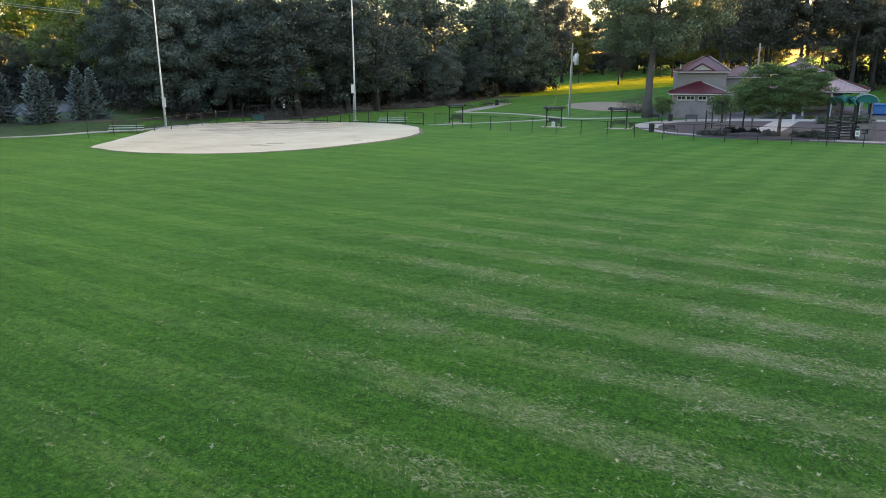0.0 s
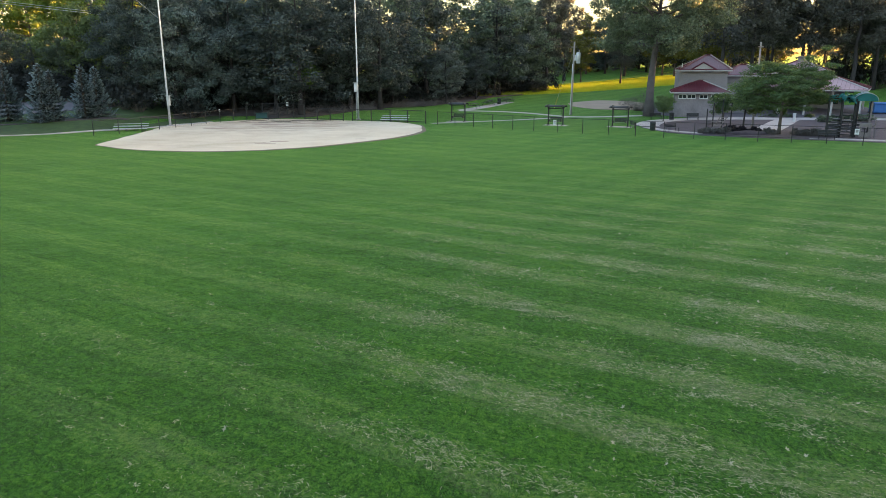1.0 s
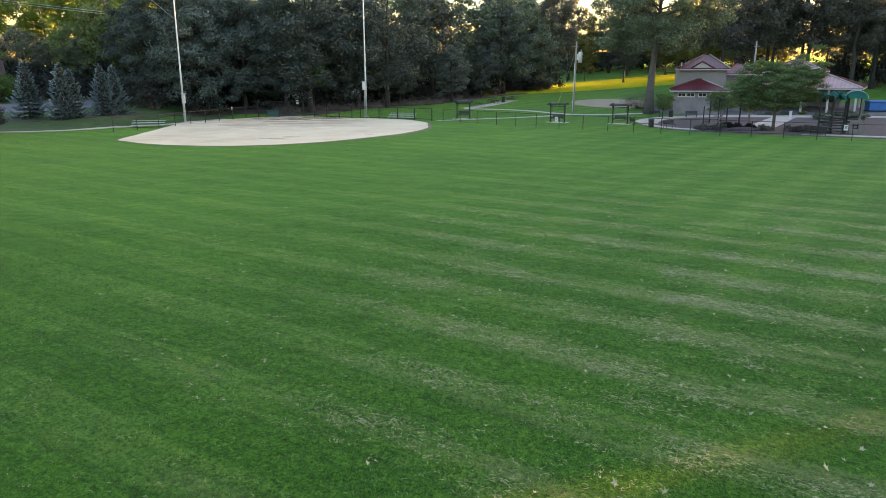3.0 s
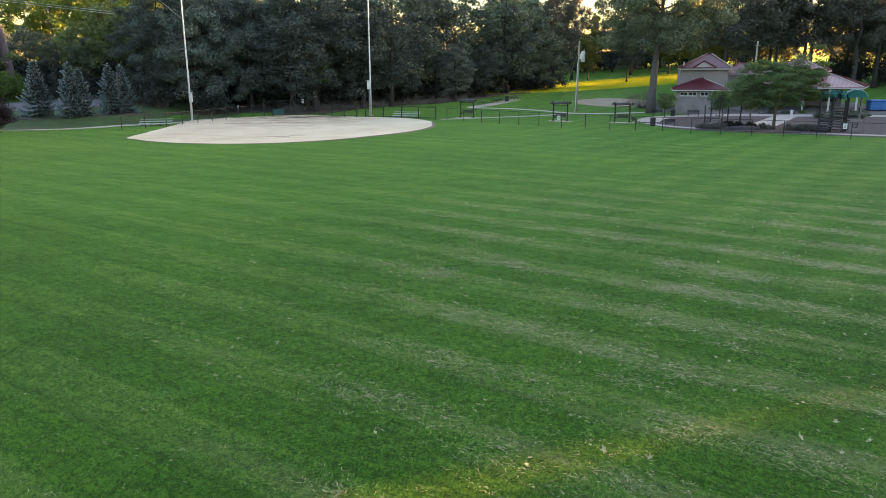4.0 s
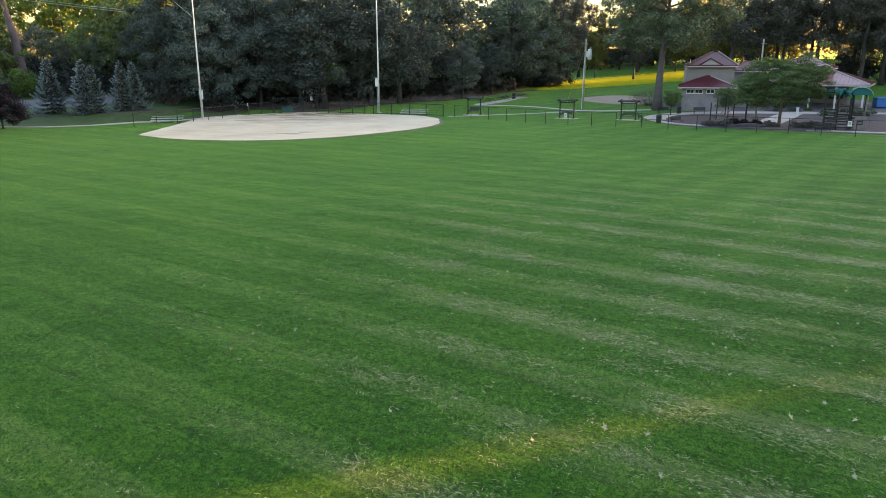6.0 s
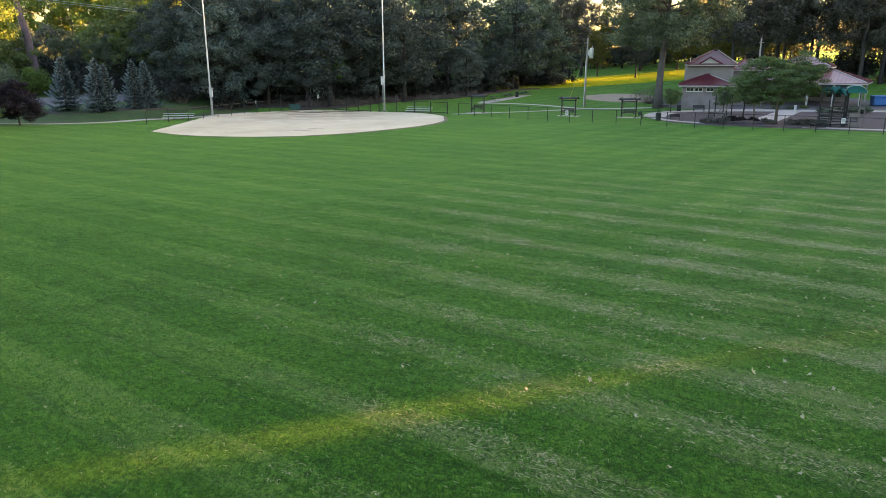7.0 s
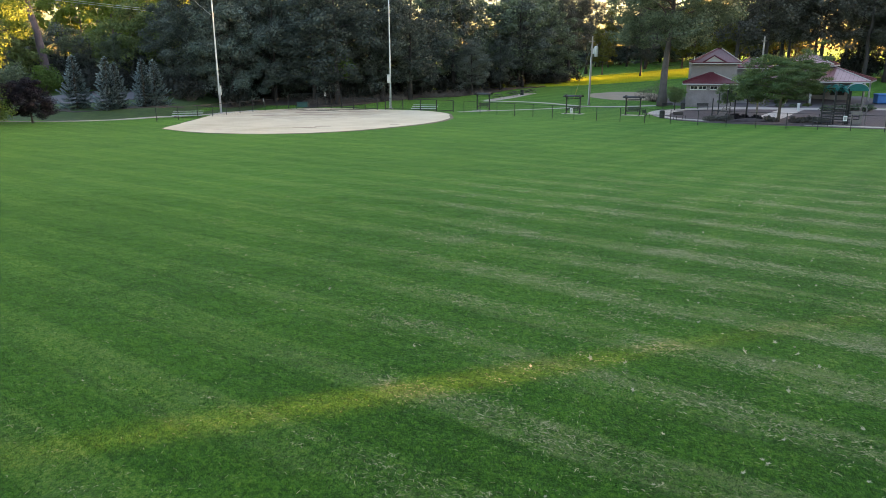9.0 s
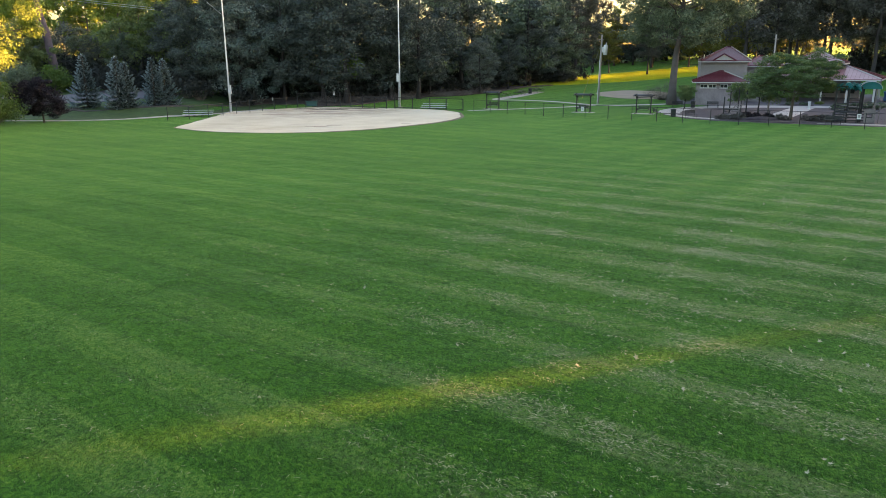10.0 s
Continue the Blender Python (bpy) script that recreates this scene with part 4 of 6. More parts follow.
# the small pediment over the eave
bm = bmesh.new()
tri = [(30.75, 6.68), (33.35, 6.68), (31.95, 7.46)]
fr = [bm.verts.new((x, 105.95, z)) for x, z in tri]
bk = [bm.verts.new((x, 109.6, z)) for x, z in tri]
bm.faces.new(fr)
bm.faces.new(bk[::-1])
for i in range(3):
    bm.faces.new((fr[i], bk[i], bk[(i + 1) % 3], fr[(i + 1) % 3]))
bmesh.ops.recalc_face_normals(bm, faces=bm.faces)
ped = part("pediment", bm, M["trim"], house, "cream triangular pediment")
part("pediment_edge", tube([(30.4, 105.85, 6.62), (31.95, 105.85, 7.6), (33.7, 105.85, 6.62)], 0.12, 6), M["maroon"], ped)
part("vent_pipe", tube([(29.2, 108.0, 6.5), (29.2, 108.0, 7.5)], 0.07, 8), M["white"], house)
# a lower wing behind
part("wing_wall", box((35.4, 110.0, g0 - 0.2), (40.2, 116.0, 5.6)), M["siding"], house)
hip_roof(house, 35.5, 40.9, 109.3, 116.7, 5.7, 7.1, (37.6, 38.6, 113.0), M["maroon"])

wall_with_boards("annex_wall", house, 28.6, 34.6, 103.2, g0 - 0.2, 3.4, M["stone"], 0.2)
part("annex_wall", box((28.3, 103.2, g0 - 0.2), (28.6, 106.58, 3.4)), M["stone"], house)
part("annex_wall", box((34.6, 103.2, g0 - 0.2), (34.9, 106.58, 3.4)), M["stone"], house)
hip_roof(house, 27.7, 35.5, 102.3, 106.9, 3.5, 4.9, (31.5, 32.1, 105.8), M["maroon"])
for wx in (29.3, 30.5, 32.1, 33.65):
    window(house, wx, 103.17, 2.95, 0.95, 0.42)

corner = Matrix.Translation((28.4, 106, 0))
house.matrix_basis = corner @ pose(0, 0, 0, 0, 0, -12) @ corner.inverted()

pav = thing("pavilion", "open park pavilion with a two-tier maroon metal roof and cupola", "pavilion")
# front and left slopes are painted paler, as if reflecting the sky
hip_roof(pav, 38.6, 53.8, 100.6, 113.4, 3.75, 5.75, (45.0, 48.2, 107.0), M["maroon"], weathered=True)
for px in (39.3, 42.8, 46.2, 49.6, 53.1):
    for py in (101.3, 112.7):
        part("post", box((px - 0.13, py - 0.13, 0.0), (px + 0.13, py + 0.13, 3.7), 0.02), M["trim"], pav)
part("clerestory", box((41.5, 104.0, 4.6), (47.7, 110.4, 6.1)), M["siding"], pav)
hip_roof(pav, 40.6, 48.6, 103.2, 111.2, 6.05, 7.65, (44.0, 45.0, 107.2), M["maroon"], weathered=True)
cup = part("cupola", box((44.05, 106.75, 7.6), (44.95, 107.65, 8.2), 0.03), M["pole_wood"], pav, "small weathered cupola with a dark cap")
part("cupola_roof", tube([(44.5, 107.2, 8.2), (44.5, 107.2, 8.26), (44.5, 107.2, 8.5)], [0.85, 0.85, 0.1], 4), M["bark"], cup)
part("back_wall", box((41.0, 111.4, 0.0), (50.5, 111.7, 3.6)), M["siding"], pav)
# flat dark plates added on the wall, coloured like shaded openings
for k in range(3):
    part("serving_hatch", box((42.0 + 2.9 * k, 111.34, 1.4), (44.0 + 2.9 * k, 111.39, 2.6)), M["dark_inside"], pav, "dark plate standing for a shaded serving hatch")
hinge = Matrix.Translation((53.8, 100.6, 0))
pav.matrix_basis = Matrix.Translation((-1.0, 0.3, 0)) @ hinge @ pose(0, 0, 0, 0, 0, -29) @ hinge.inverted()

skip = thing("covered_container", "bright blue tarpaulin-covered container beside the pavilion", "container", pose(58.6, 107.0, gz(58.6, 107.0), 0, 0, -8))
part("body", box((-1.7, -1.0, 0.1), (1.7, 1.0, 1.35), 0.08), M["blue"], skip)
part("tarp", box((-1.8, -1.1, 1.3), (1.8, 1.1, 1.55), 0.1), M["blue"], skip)
for sx in (-1.7, 1.7):
    part("runner", box((sx - 0.1, -0.95, 0), (sx + 0.1, 0.95, 0.12)), M["black_metal"], skip)
pillar = thing("stone_post", "slim white stone post in the planting bed", "post", pose(41.2, 95.6, gz(41.2, 95.6)))
part("shaft", box((-0.13, -0.13, -0.1), (0.13, 0.13, 1.0), 0.02), M["white"], pillar)
part("cap", box((-0.18, -0.18, 1.0), (0.18, 0.18, 1.1), 0.03), M["white"], pillar)


# ---------------------------------------------------------------- playground
def play_structure(x, y, turn):
    root = thing("play_structure", "climbing structure with teal canopies, tan panels and dark decks", "playground", pose(x, y, 0.03, 0, 0, turn))
    decks = [(-0.9, -0.5, 1.2), (0.5, 0.1, 1.5), (2.15, 0.5, 1.2)]
    for dx, dy, dz in decks:
        part("deck", box((dx - 0.7, dy - 0.7, dz - 0.16), (dx + 0.7, dy + 0.7, dz), 0.015), M["black_metal"], root)
        for k in range(4):
            part("rung", tube([(dx - 0.7, dy - 0.72, 0.22 + 0.28 * k), (dx + 0.7, dy - 0.72, 0.22 + 0.28 * k)], 0.045, 6), M["black_metal"], root)
        for k in range(3):
            part("barrier_bar", tube([(dx - 0.66, dy + 0.69, dz + 0.15 + 0.25 * k), (dx + 0.66, dy + 0.69, dz + 0.15 + 0.25 * k)], 0.03, 6), M["black_metal"] if dx < 2 else M["tan"], root)
        for sx in (-0.7, 0.7):
            for sy in (-0.7, 0.7):
                tall = 3.4 if dx > 2 else 3.5
                post = part("post", tube([(dx + sx, dy + sy, 0), (dx + sx, dy + sy, tall)], 0.085, 8), M["tan"] if dx > 2 and sx > 0 and sy < 0 else M["black_metal"], root)
        for sx in (-0.7, 0.7):
            bm = bmesh.new()
            for k in range(5):
                add_tube(bm, [(dx + sx, dy - 0.6 + 0.3 * k, dz), (dx + sx, dy - 0.6 + 0.3 * k, dz + 0.85)], 0.018, 5)
            add_tube(bm, [(dx + sx, dy - 0.7, dz + 0.85), (dx + sx, dy + 0.7, dz + 0.85)], 0.025, 6)
            part("guard_rail", bm, M["black_metal"], root)
    # barrel-vaulted canopy, open at both ends
    bm = bmesh.new()
    arch = [(2.15 + 1.25 * math.cos(a), 3.30 + 0.72 * math.sin(a)) for a in [math.pi * i / 14 for i in range(15)]]
    rows = [[bm.verts.new((ax, cy, az)) for ax, az in arch] for cy in (-0.55, 0.15, 0.85, 1.55)]
    for r0, r1 in zip(rows, rows[1:]):
        for i in range(14):
            bm.faces.new((r0[i], r0[i + 1], r1[i + 1], r1[i]))
    bmesh.ops.solidify(bm, geom=list(bm.faces), thickness=0.05)
    vault = part("vaulted_canopy", bm, M["teal"], root, "teal barrel-vaulted canopy", True)
    bm = bmesh.new()
    end = [bm.verts.new((ax * 0.97 + 2.15 * 0.03, -0.5, az)) for ax, az in arch]
    bm.faces.new(end)
    bmesh.ops.solidify(bm, geom=list(bm.faces), thickness=0.03)
    part("end_panel", bm, M["teal"], vault)
    for cy in (-0.58, 1.58):
        part("rim", tube([(ax, cy, az) for ax, az in arch], 0.028, 6), M["aluminium"], vault, "pale metal rim")
    # leafy canopy: many drooping leaves over a flat frame
    leaf_rng = random.Random(8)
    for k in range(72):
        cx, cy = leaf_rng.uniform(-1.3, 1.1), leaf_rng.uniform(-1.1, 0.5)
        a = leaf_rng.uniform(0, 2 * math.pi)
        d = Vector((math.cos(a), math.sin(a), 0))
        side = Vector((-d.y, d.x, 0))
        base = Vector((cx, cy, 3.42 + leaf_rng.uniform(0, 0.5) - 0.12 * abs(cx + 0.1)))
        bm = bmesh.new()
        rows = []
        for i, w in enumerate((0.03, 0.16, 0.20, 0.14, 0.02)):
            q = base + d * (0.16 * i) + Vector((0, 0, 0.06 * i - 0.035 * i * i))
            rows.append([bm.verts.new(q - side * w), bm.verts.new(q + Vector((0, 0, 0.04))), bm.verts.new(q + side * w)])
        for r0, r1 in zip(rows, rows[1:]):
            for j in range(2):
                bm.faces.new((r0[j], r0[j + 1], r1[j + 1], r1[j]))
        bmesh.ops.solidify(bm, geom=list(bm.faces), thickness=0.025)
        part("canopy_leaf", bm, M["teal"], root)
    for cy in (-0.5, 0.3):
        part("canopy_beam", tube([(-1.8, cy, 3.5), (0.7, cy, 3.5)], 0.05, 6), M["black_metal"], root)
    # stacked climbing pods and a windowed panel
    for k in range(6):
        part("climbing_pod", tube([(-0.75 + 0.12 * (k % 2), -1.35 + 0.1 * k, 0.25 + 0.27 * k), (-0.75 + 0.12 * (k % 2), -1.35 + 0.1 * k, 0.34 + 0.27 * k)], [0.52, 0.45], 12), M["black_metal"], root)
    # steps and climber
    for k in range(5):
        part("step", box((-1.5, -1.9 + 0.28 * k, 0.2 * (k + 1) - 0.05), (-0.5, -1.65 + 0.28 * k, 0.2 * (k + 1)), 0.01), M["black_metal"], root)
    part("stringer", tube([(-1.5, -2.0, 0.05), (-1.5, -0.6, 1.15)], 0.05, 6), M["black_metal"], root)
    part("stringer", tube([(-0.5, -2.0, 0.05), (-0.5, -0.6, 1.15)], 0.05, 6), M["black_metal"], root)
    bm = bmesh.new()
    for k in range(6):
        add_tube(bm, [(-0.5, -1.5 + 0.14 * k, 0.25 + 0.25 * k), (0.9, -1.5 + 0.14 * k, 0.25 + 0.25 * k)], 0.025, 6)
    for sx in (-0.5, 0.9):
        add_tube(bm, [(sx, -1.6, 0), (sx, -0.7, 1.7)], 0.035, 6)
    part("ladder", bm, M["black_metal"], root)
    # slide
    bm = bmesh.new()
    for i in range(9):
        yy, zz = 0.7 + 0.32 * i, 1.5 - 0.155 * i - 0.02 * math.sin(i)
        add_box(bm, (0.15, yy, zz), (0.85, yy + 0.34, zz + 0.05))
        add_box(bm, (0.08, yy, zz), (0.16, yy + 0.34, zz + 0.32))
        add_box(bm, (0.84, yy, zz), (0.92, yy + 0.34, zz + 0.32))
    part("slide", bm, M["tan"], root, "tan plastic slide")
    # tan panel house with an arched opening, and a steering-wheel ring
    bm = bmesh.new()
    add_box(bm, (1.75, -1.2, 0.05), (2.0, -1.05, 1.35), 0.02)
    add_box(bm, (2.75, -1.2, 0.05), (3.0, -1.05, 1.35), 0.02)
    add_box(bm, (2.0, -1.2, 1.0), (2.75, -1.05, 1.35), 0.02)
    add_box(bm, (2.0, -1.2, 0.05), (2.75, -1.05, 0.5), 0.02)
    part("play_panel", bm, M["tan"], root, "tan panel with an opening")
    ring = [(3.05 + 0.40 * math.cos(a), -0.6, 1.45 + 0.40 * math.sin(a)) for a in [2 * math.pi * i / 16 for i in range(17)]]
    root.matrix_basis = root.matrix_basis @ Matrix.Diagonal((0.86, 0.9, 1.1, 1))
    part("hoop", tube(ring, 0.08, 6), M["tan"], root, "tan plastic crawl hoop")
    for sx in (2.75, 3.4):
        part("post", tube([(sx, -0.6, 0), (sx, -0.6, 1.5)], 0.05, 6), M["tan"], root)
    return root


play_structure(37.3, 75.2, -22)


def climbing_frame(x, y):
    root = thing("climbing_frame", "dark posts of a climbing frame with a short tan slide", "playground", pose(x, y, 0.03, 0, 0, -20))
    for dx, dy, h in ((-1.3, 0, 2.4), (-0.7, 1.2, 3.0), (0.3, 0.2, 3.4), (1.2, 1.0, 3.2)):
        part("post", tube([(dx, dy, 0), (dx, dy, h)], 0.07, 8), M["black_metal"], root)
    part("deck", box((-1.3, 0, 0.9), (0.3, 1.2, 0.98), 0.02), M["black_metal"], root)
    bm = bmesh.new()
    for sx in (-0.35, 0.35):
        add_tube(bm, [(-0.5 + sx, -2.3, 0.1), (-0.3 + sx, -1.8, 0.25), (0.6 + sx, 0.2, 1.75)], 0.06, 6)
    for k in range(7):
        add_box(bm, (-0.75 + 0.16 * k, -2.2 + 0.34 * k, 0.12 + 0.22 * k), (-0.05 + 0.16 * k, -1.84 + 0.34 * k, 0.17 + 0.22 * k))
    part("slide", bm, M["tan"], root, "tan plastic slide")
    for k in range(3):
        part("rung", tube([(-1.3, 0, 0.3 + 0.3 * k), (-0.7, 1.2, 0.3 + 0.3 * k)], 0.03, 6), M["black_metal"], root)
    return root


climbing_frame(27.2, 82.2)


def lumpy(name, x, y, rx, ry, rz, mat, label, category, seed, parent=None):
    bm = bmesh.new()
    bmesh.ops.create_icosphere(bm, subdivisions=3, radius=1)
    for v in bm.verts:
        k = 1 + 0.35 * noise.noise(v.co * 1.6 + Vector((seed, 0, 0))) + 0.12 * noise.noise(v.co * 5 + Vector((0, seed, 0)))
        v.co = Vector((v.co.x * rx * k, v.co.y * ry * k, max(-0.15, v.co.z * rz * k)))
    ob = part(name, bm, mat, parent, smooth_faces=True)
    ob.location = (x, y, gz(x, y))
    return tagged(ob, label, category)


lumpy("mulch_mound", 28.4, 77.3, 2.6, 0.9, 0.42, M["mulch"], "low heap of dark mulch under the young trees", "mulch", 3.1)


# ---------------------------------------------------------------- trees
def mesh_from_arrays(name, verts, faces, mat):
    """A mesh out of numpy arrays; all faces have the same number of corners."""
    me = bpy.data.meshes.new(name)
    k = faces.shape[1]
    me.vertices.add(len(verts))
    me.vertices.foreach_set("co", verts.astype(np.float32).ravel())
    me.loops.add(faces.size)
    me.loops.foreach_set("vertex_index", faces.astype(np.int32).ravel())
    me.polygons.add(len(faces))
    me.polygons.foreach_set("loop_start", np.arange(0, faces.size, k, dtype=np.int32))
    me.update(calc_edges=True)
    me.validate()
    me.materials.append(mat)
    return me


def leaf_cloud(rng, centres, radii, per, size, flat=0.7, droop=0.0, hollow=0.35):
    """Many folded leaf sprays in clumps: vertices and quads."""
    c = np.repeat(np.asarray(centres, float), per, axis=0)
    r = np.repeat(np.asarray(radii, float), per)
    n = len(c)
    d = rng.normal(size=(n, 3))
    d /= np.linalg.norm(d, axis=1)[:, None]
    rad = hollow + (1 - hollow) * rng.random(n) ** 0.6
    p = c + d * (r * rad)[:, None] * np.array([1, 1, flat])
    nrm = d * 1.0 + rng.normal(size=(n, 3)) * 0.42 + np.array([0, 0, 0.45])
    nrm /= np.linalg.norm(nrm, axis=1)[:, None]
    t = np.cross(nrm, rng.normal(size=(n, 3)))
    t /= np.linalg.norm(t, axis=1)[:, None] + 1e-9
    t[:, 2] -= droop
    b = np.cross(nrm, t)
    s = size * (0.55 + 0.9 * rng.random(n))[:, None]
    base, tip = p - t * s, p + t * s
    left = p + b * s * 0.55 + nrm * s * 0.16 - t * s * 0.1
    right = p - b * s * 0.55 + nrm * s * 0.16 - t * s * 0.1
    verts = np.stack([base, right, tip, left], 1).reshape(-1, 3)
    faces = np.arange(n * 4).reshape(-1, 4)
    return verts, faces


def broadleaf(name, label, height, spread, crown_base, trunk_r, leaf, bark, seed, limbs=13, per=95, size=0.26, clump=1.25, lean=(0, 0), forks=4, top=0.55, fill=0, flat=0.7, lift=1.0):
    """A broadleaved tree: tapered trunk, limbs and twigs, and a crown of leaf sprays in uneven clumps."""
    rng = np.random.default_rng(seed)
    root = thing(name, label, "tree")
    bm = bmesh.new()
    trunk_pts, trunk_rad = [], []
    steps = 9
    for i in range(steps):
        f = i / (steps - 1)
        wob = 0.25 * trunk_r * np.array([rng.normal(), rng.normal()])
        trunk_pts.append(Vector((lean[0] * f * f + wob[0] * (i > 1), lean[1] * f * f + wob[1] * (i > 1), -0.4 + f * height * 0.93)))
        trunk_rad.append(trunk_r * (1.35 if i == 0 else 1.0) * (1 - 0.9 * f ** 0.9) + 0.02)
    add_tube(bm, trunk_pts, trunk_rad, 9)

    def on_trunk(f):
        g = f * (steps - 1)
        i = min(int(g), steps - 2)
        return trunk_pts[i].lerp(trunk_pts[i + 1], g - i)

    centres, radii = [], []
    for k in range(limbs):
        f = crown_base / height + (0.93 - crown_base / height) * ((k + 0.5 * rng.random()) / limbs) ** 0.9
        u = (f - crown_base / height) / (1 - crown_base / height)
        # widest a third up, rounding off at the top
        reach = spread * (0.50 + 0.50 * math.sin(min(1, u / top) * math.pi / 2)) * math.sqrt(max(0.06, 1 - max(0, (u - 0.35) / 0.68) ** 2)) * rng.uniform(0.72, 1.12)
        a = k * 2.399 + rng.uniform(-0.5, 0.5)
        start = on_trunk(f * 0.93)
        rise = rng.uniform(0.15, 0.55) * (0.5 + u) * lift
        d = Vector((math.cos(a), math.sin(a), rise))
        p1 = start + d * reach * 0.5
        p2 = start + Vector((d.x, d.y, rise * 0.75)) * reach
        r0 = trunk_r * 0.36 * (1 - 0.6 * u)
        add_tube(bm, [start, p1, p2], [r0, r0 * 0.6, 0.03], 5, False)
        for j in range(forks):
            g = 0.35 + 0.65 * (j + rng.random()) / forks
            q = start.lerp(p1, min(1, g * 2)) if g < 0.5 else p1.lerp(p2, g * 2 - 1)
            off = Vector((rng.normal() * 0.9, rng.normal() * 0.9, rng.normal() * 0.55 + 0.25)) * clump * 1.1
            add_tube(bm, [q, q + off], [r0 * 0.3, 0.015], 4, False)
            centres.append(q + off)
            radii.append(clump * rng.uniform(0.6, 1.3))
        centres.append(p2)
        radii.append(clump * rng.uniform(0.6, 1.1))
    # clumps between the limbs close the crown
    for j in range(fill):
        u = rng.random() ** 0.85
        reach = spread * math.sqrt(max(0.08, 1 - max(0, (u - 0.3) / 0.72) ** 2)) * rng.uniform(0.62, 1.0) * (0.6 + 0.4 * min(1, u / 0.4))
        a = rng.uniform(0, 2 * math.pi)
        c = on_trunk(crown_base / height + (0.97 - crown_base / height) * u)
        centres.append(c + Vector((math.cos(a) * reach, math.sin(a) * reach, rng.normal() * 0.3)))
        radii.append(clump * rng.uniform(0.7, 1.5))
    tip = on_trunk(1.0)
    for j in range(4):
        centres.append(tip + Vector((rng.normal() * 0.8, rng.normal() * 0.8, rng.uniform(-1.0, 0.5))))
        radii.append(clump * rng.uniform(0.7, 1.1))
    part("trunk", bm, bark, root, smooth_faces=True)
    v, fc = leaf_cloud(rng, [tuple(c) for c in centres], radii, per, size, flat)
    crown = new("crown", mesh_from_arrays("crown", v, fc, leaf))
    crown.parent = root
    return root


def spruce(label, height, spread, seed):
    """A blue spruce: whorls of boughs, each a flat fan of needle sprays with pale new growth at the ends; the inner
    sprays are coloured dark for the shade within the crown.
    """
    rng = np.random.default_rng(seed)
    root = thing("blue_spruce", label, "tree")
    part("trunk", tube([(0, 0, -0.2), (0, 0, height * 0.5), (0, 0, height)], [0.14, 0.09, 0.015], 7), M["bark"], root)
    inner, tips = [], []
    bm = bmesh.new()

    def spray(q, ang, s, rise):
        t = np.array([math.cos(ang), math.sin(ang), rise])
        b = np.cross(t, [rng.normal() * 0.5, rng.normal() * 0.5, 1.0])
        b = b / np.linalg.norm(b)
        return [q, q + t * s * 0.55 - b * s * 0.26, q + t * s * 1.3, q + t * s * 0.55 + b * s * 0.26 + np.array([0, 0, 0.03])]

    z, k = 0.26, 0
    while z < height - 0.15:
        u = z / height
        reach = spread * (1 - u) ** 0.9 * (1.0 if u > 0.1 else 0.85) * rng.uniform(0.86, 1.10)
        n = max(5, int(10 * (1 - u) + 4))
        lean = rng.uniform(-0.25, 0.25)
        for j in range(n):
            a = 2 * math.pi * (j + 0.5 * (k % 2)) / n + rng.uniform(-0.22, 0.22)
            L = reach * rng.uniform(0.55, 1.22) * (1 + 0.12 * math.cos(a - lean)) + 0.10
            tilt = -0.22 + 0.80 * u + rng.normal() * 0.06
            zj = z + rng.uniform(-0.07, 0.07)
            axis = []
            for i in range(4):
                f = i / 3
                axis.append(Vector((math.cos(a) * L * f, math.sin(a) * L * f, zj + tilt * L * f - 0.22 * L * math.sin(f * math.pi) * (1 - u) + 0.20 * L * f * f)))
            add_tube(bm, axis, [0.028, 0.02, 0.012, 0.005], 4, False)
            m = max(4, int(L / 0.075))
            for i in range(m):
                f = 0.06 + 0.94 * (i + rng.random()) / m
                g = f * 3
                lo = min(int(g), 2)
                p = np.array(axis[lo].lerp(axis[lo + 1], g - lo))
                reach_side = 0.38 * L * (1.05 - f) + 0.07
                for side in (-1, 1):
                    ang = a + side * rng.uniform(0.55, 0.95)
                    for c in (0.25, 0.65, 1.0):
                        q = p + np.array([math.cos(ang), math.sin(ang), -0.10]) * reach_side * c + rng.normal(size=3) * 0.025
                        s = rng.uniform(0.11, 0.21)
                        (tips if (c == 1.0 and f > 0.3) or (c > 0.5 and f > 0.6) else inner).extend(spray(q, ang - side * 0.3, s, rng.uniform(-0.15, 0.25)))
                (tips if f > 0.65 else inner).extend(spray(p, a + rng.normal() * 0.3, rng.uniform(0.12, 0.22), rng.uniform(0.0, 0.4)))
        z += 0.30 + 0.20 * (1 - u)
        k += 1
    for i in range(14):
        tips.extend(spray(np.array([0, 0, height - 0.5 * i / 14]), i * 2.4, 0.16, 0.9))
    part("bough", bm, M["bark"], root)
    # ripe cones hang among the topmost boughs
    for i in range(14):
        a, f = i * 2.4, rng.random()
        r, zc = 0.10 + 0.30 * f, height - 0.25 - 0.8 * f
        cone = tube([(r * math.cos(a), r * math.sin(a), zc - q) for q in (0.0, 0.05, 0.14, 0.19)], [0.012, 0.035, 0.03, 0.006], 5)
        part("cone", cone, M["litter"], root, "brown hanging cone")
    # inner sprays take the shade-dark colour, end sprays the pale lit one
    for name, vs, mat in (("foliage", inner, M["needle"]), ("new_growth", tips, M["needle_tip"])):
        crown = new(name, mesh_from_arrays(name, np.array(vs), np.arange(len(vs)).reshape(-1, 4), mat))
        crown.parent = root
    return root


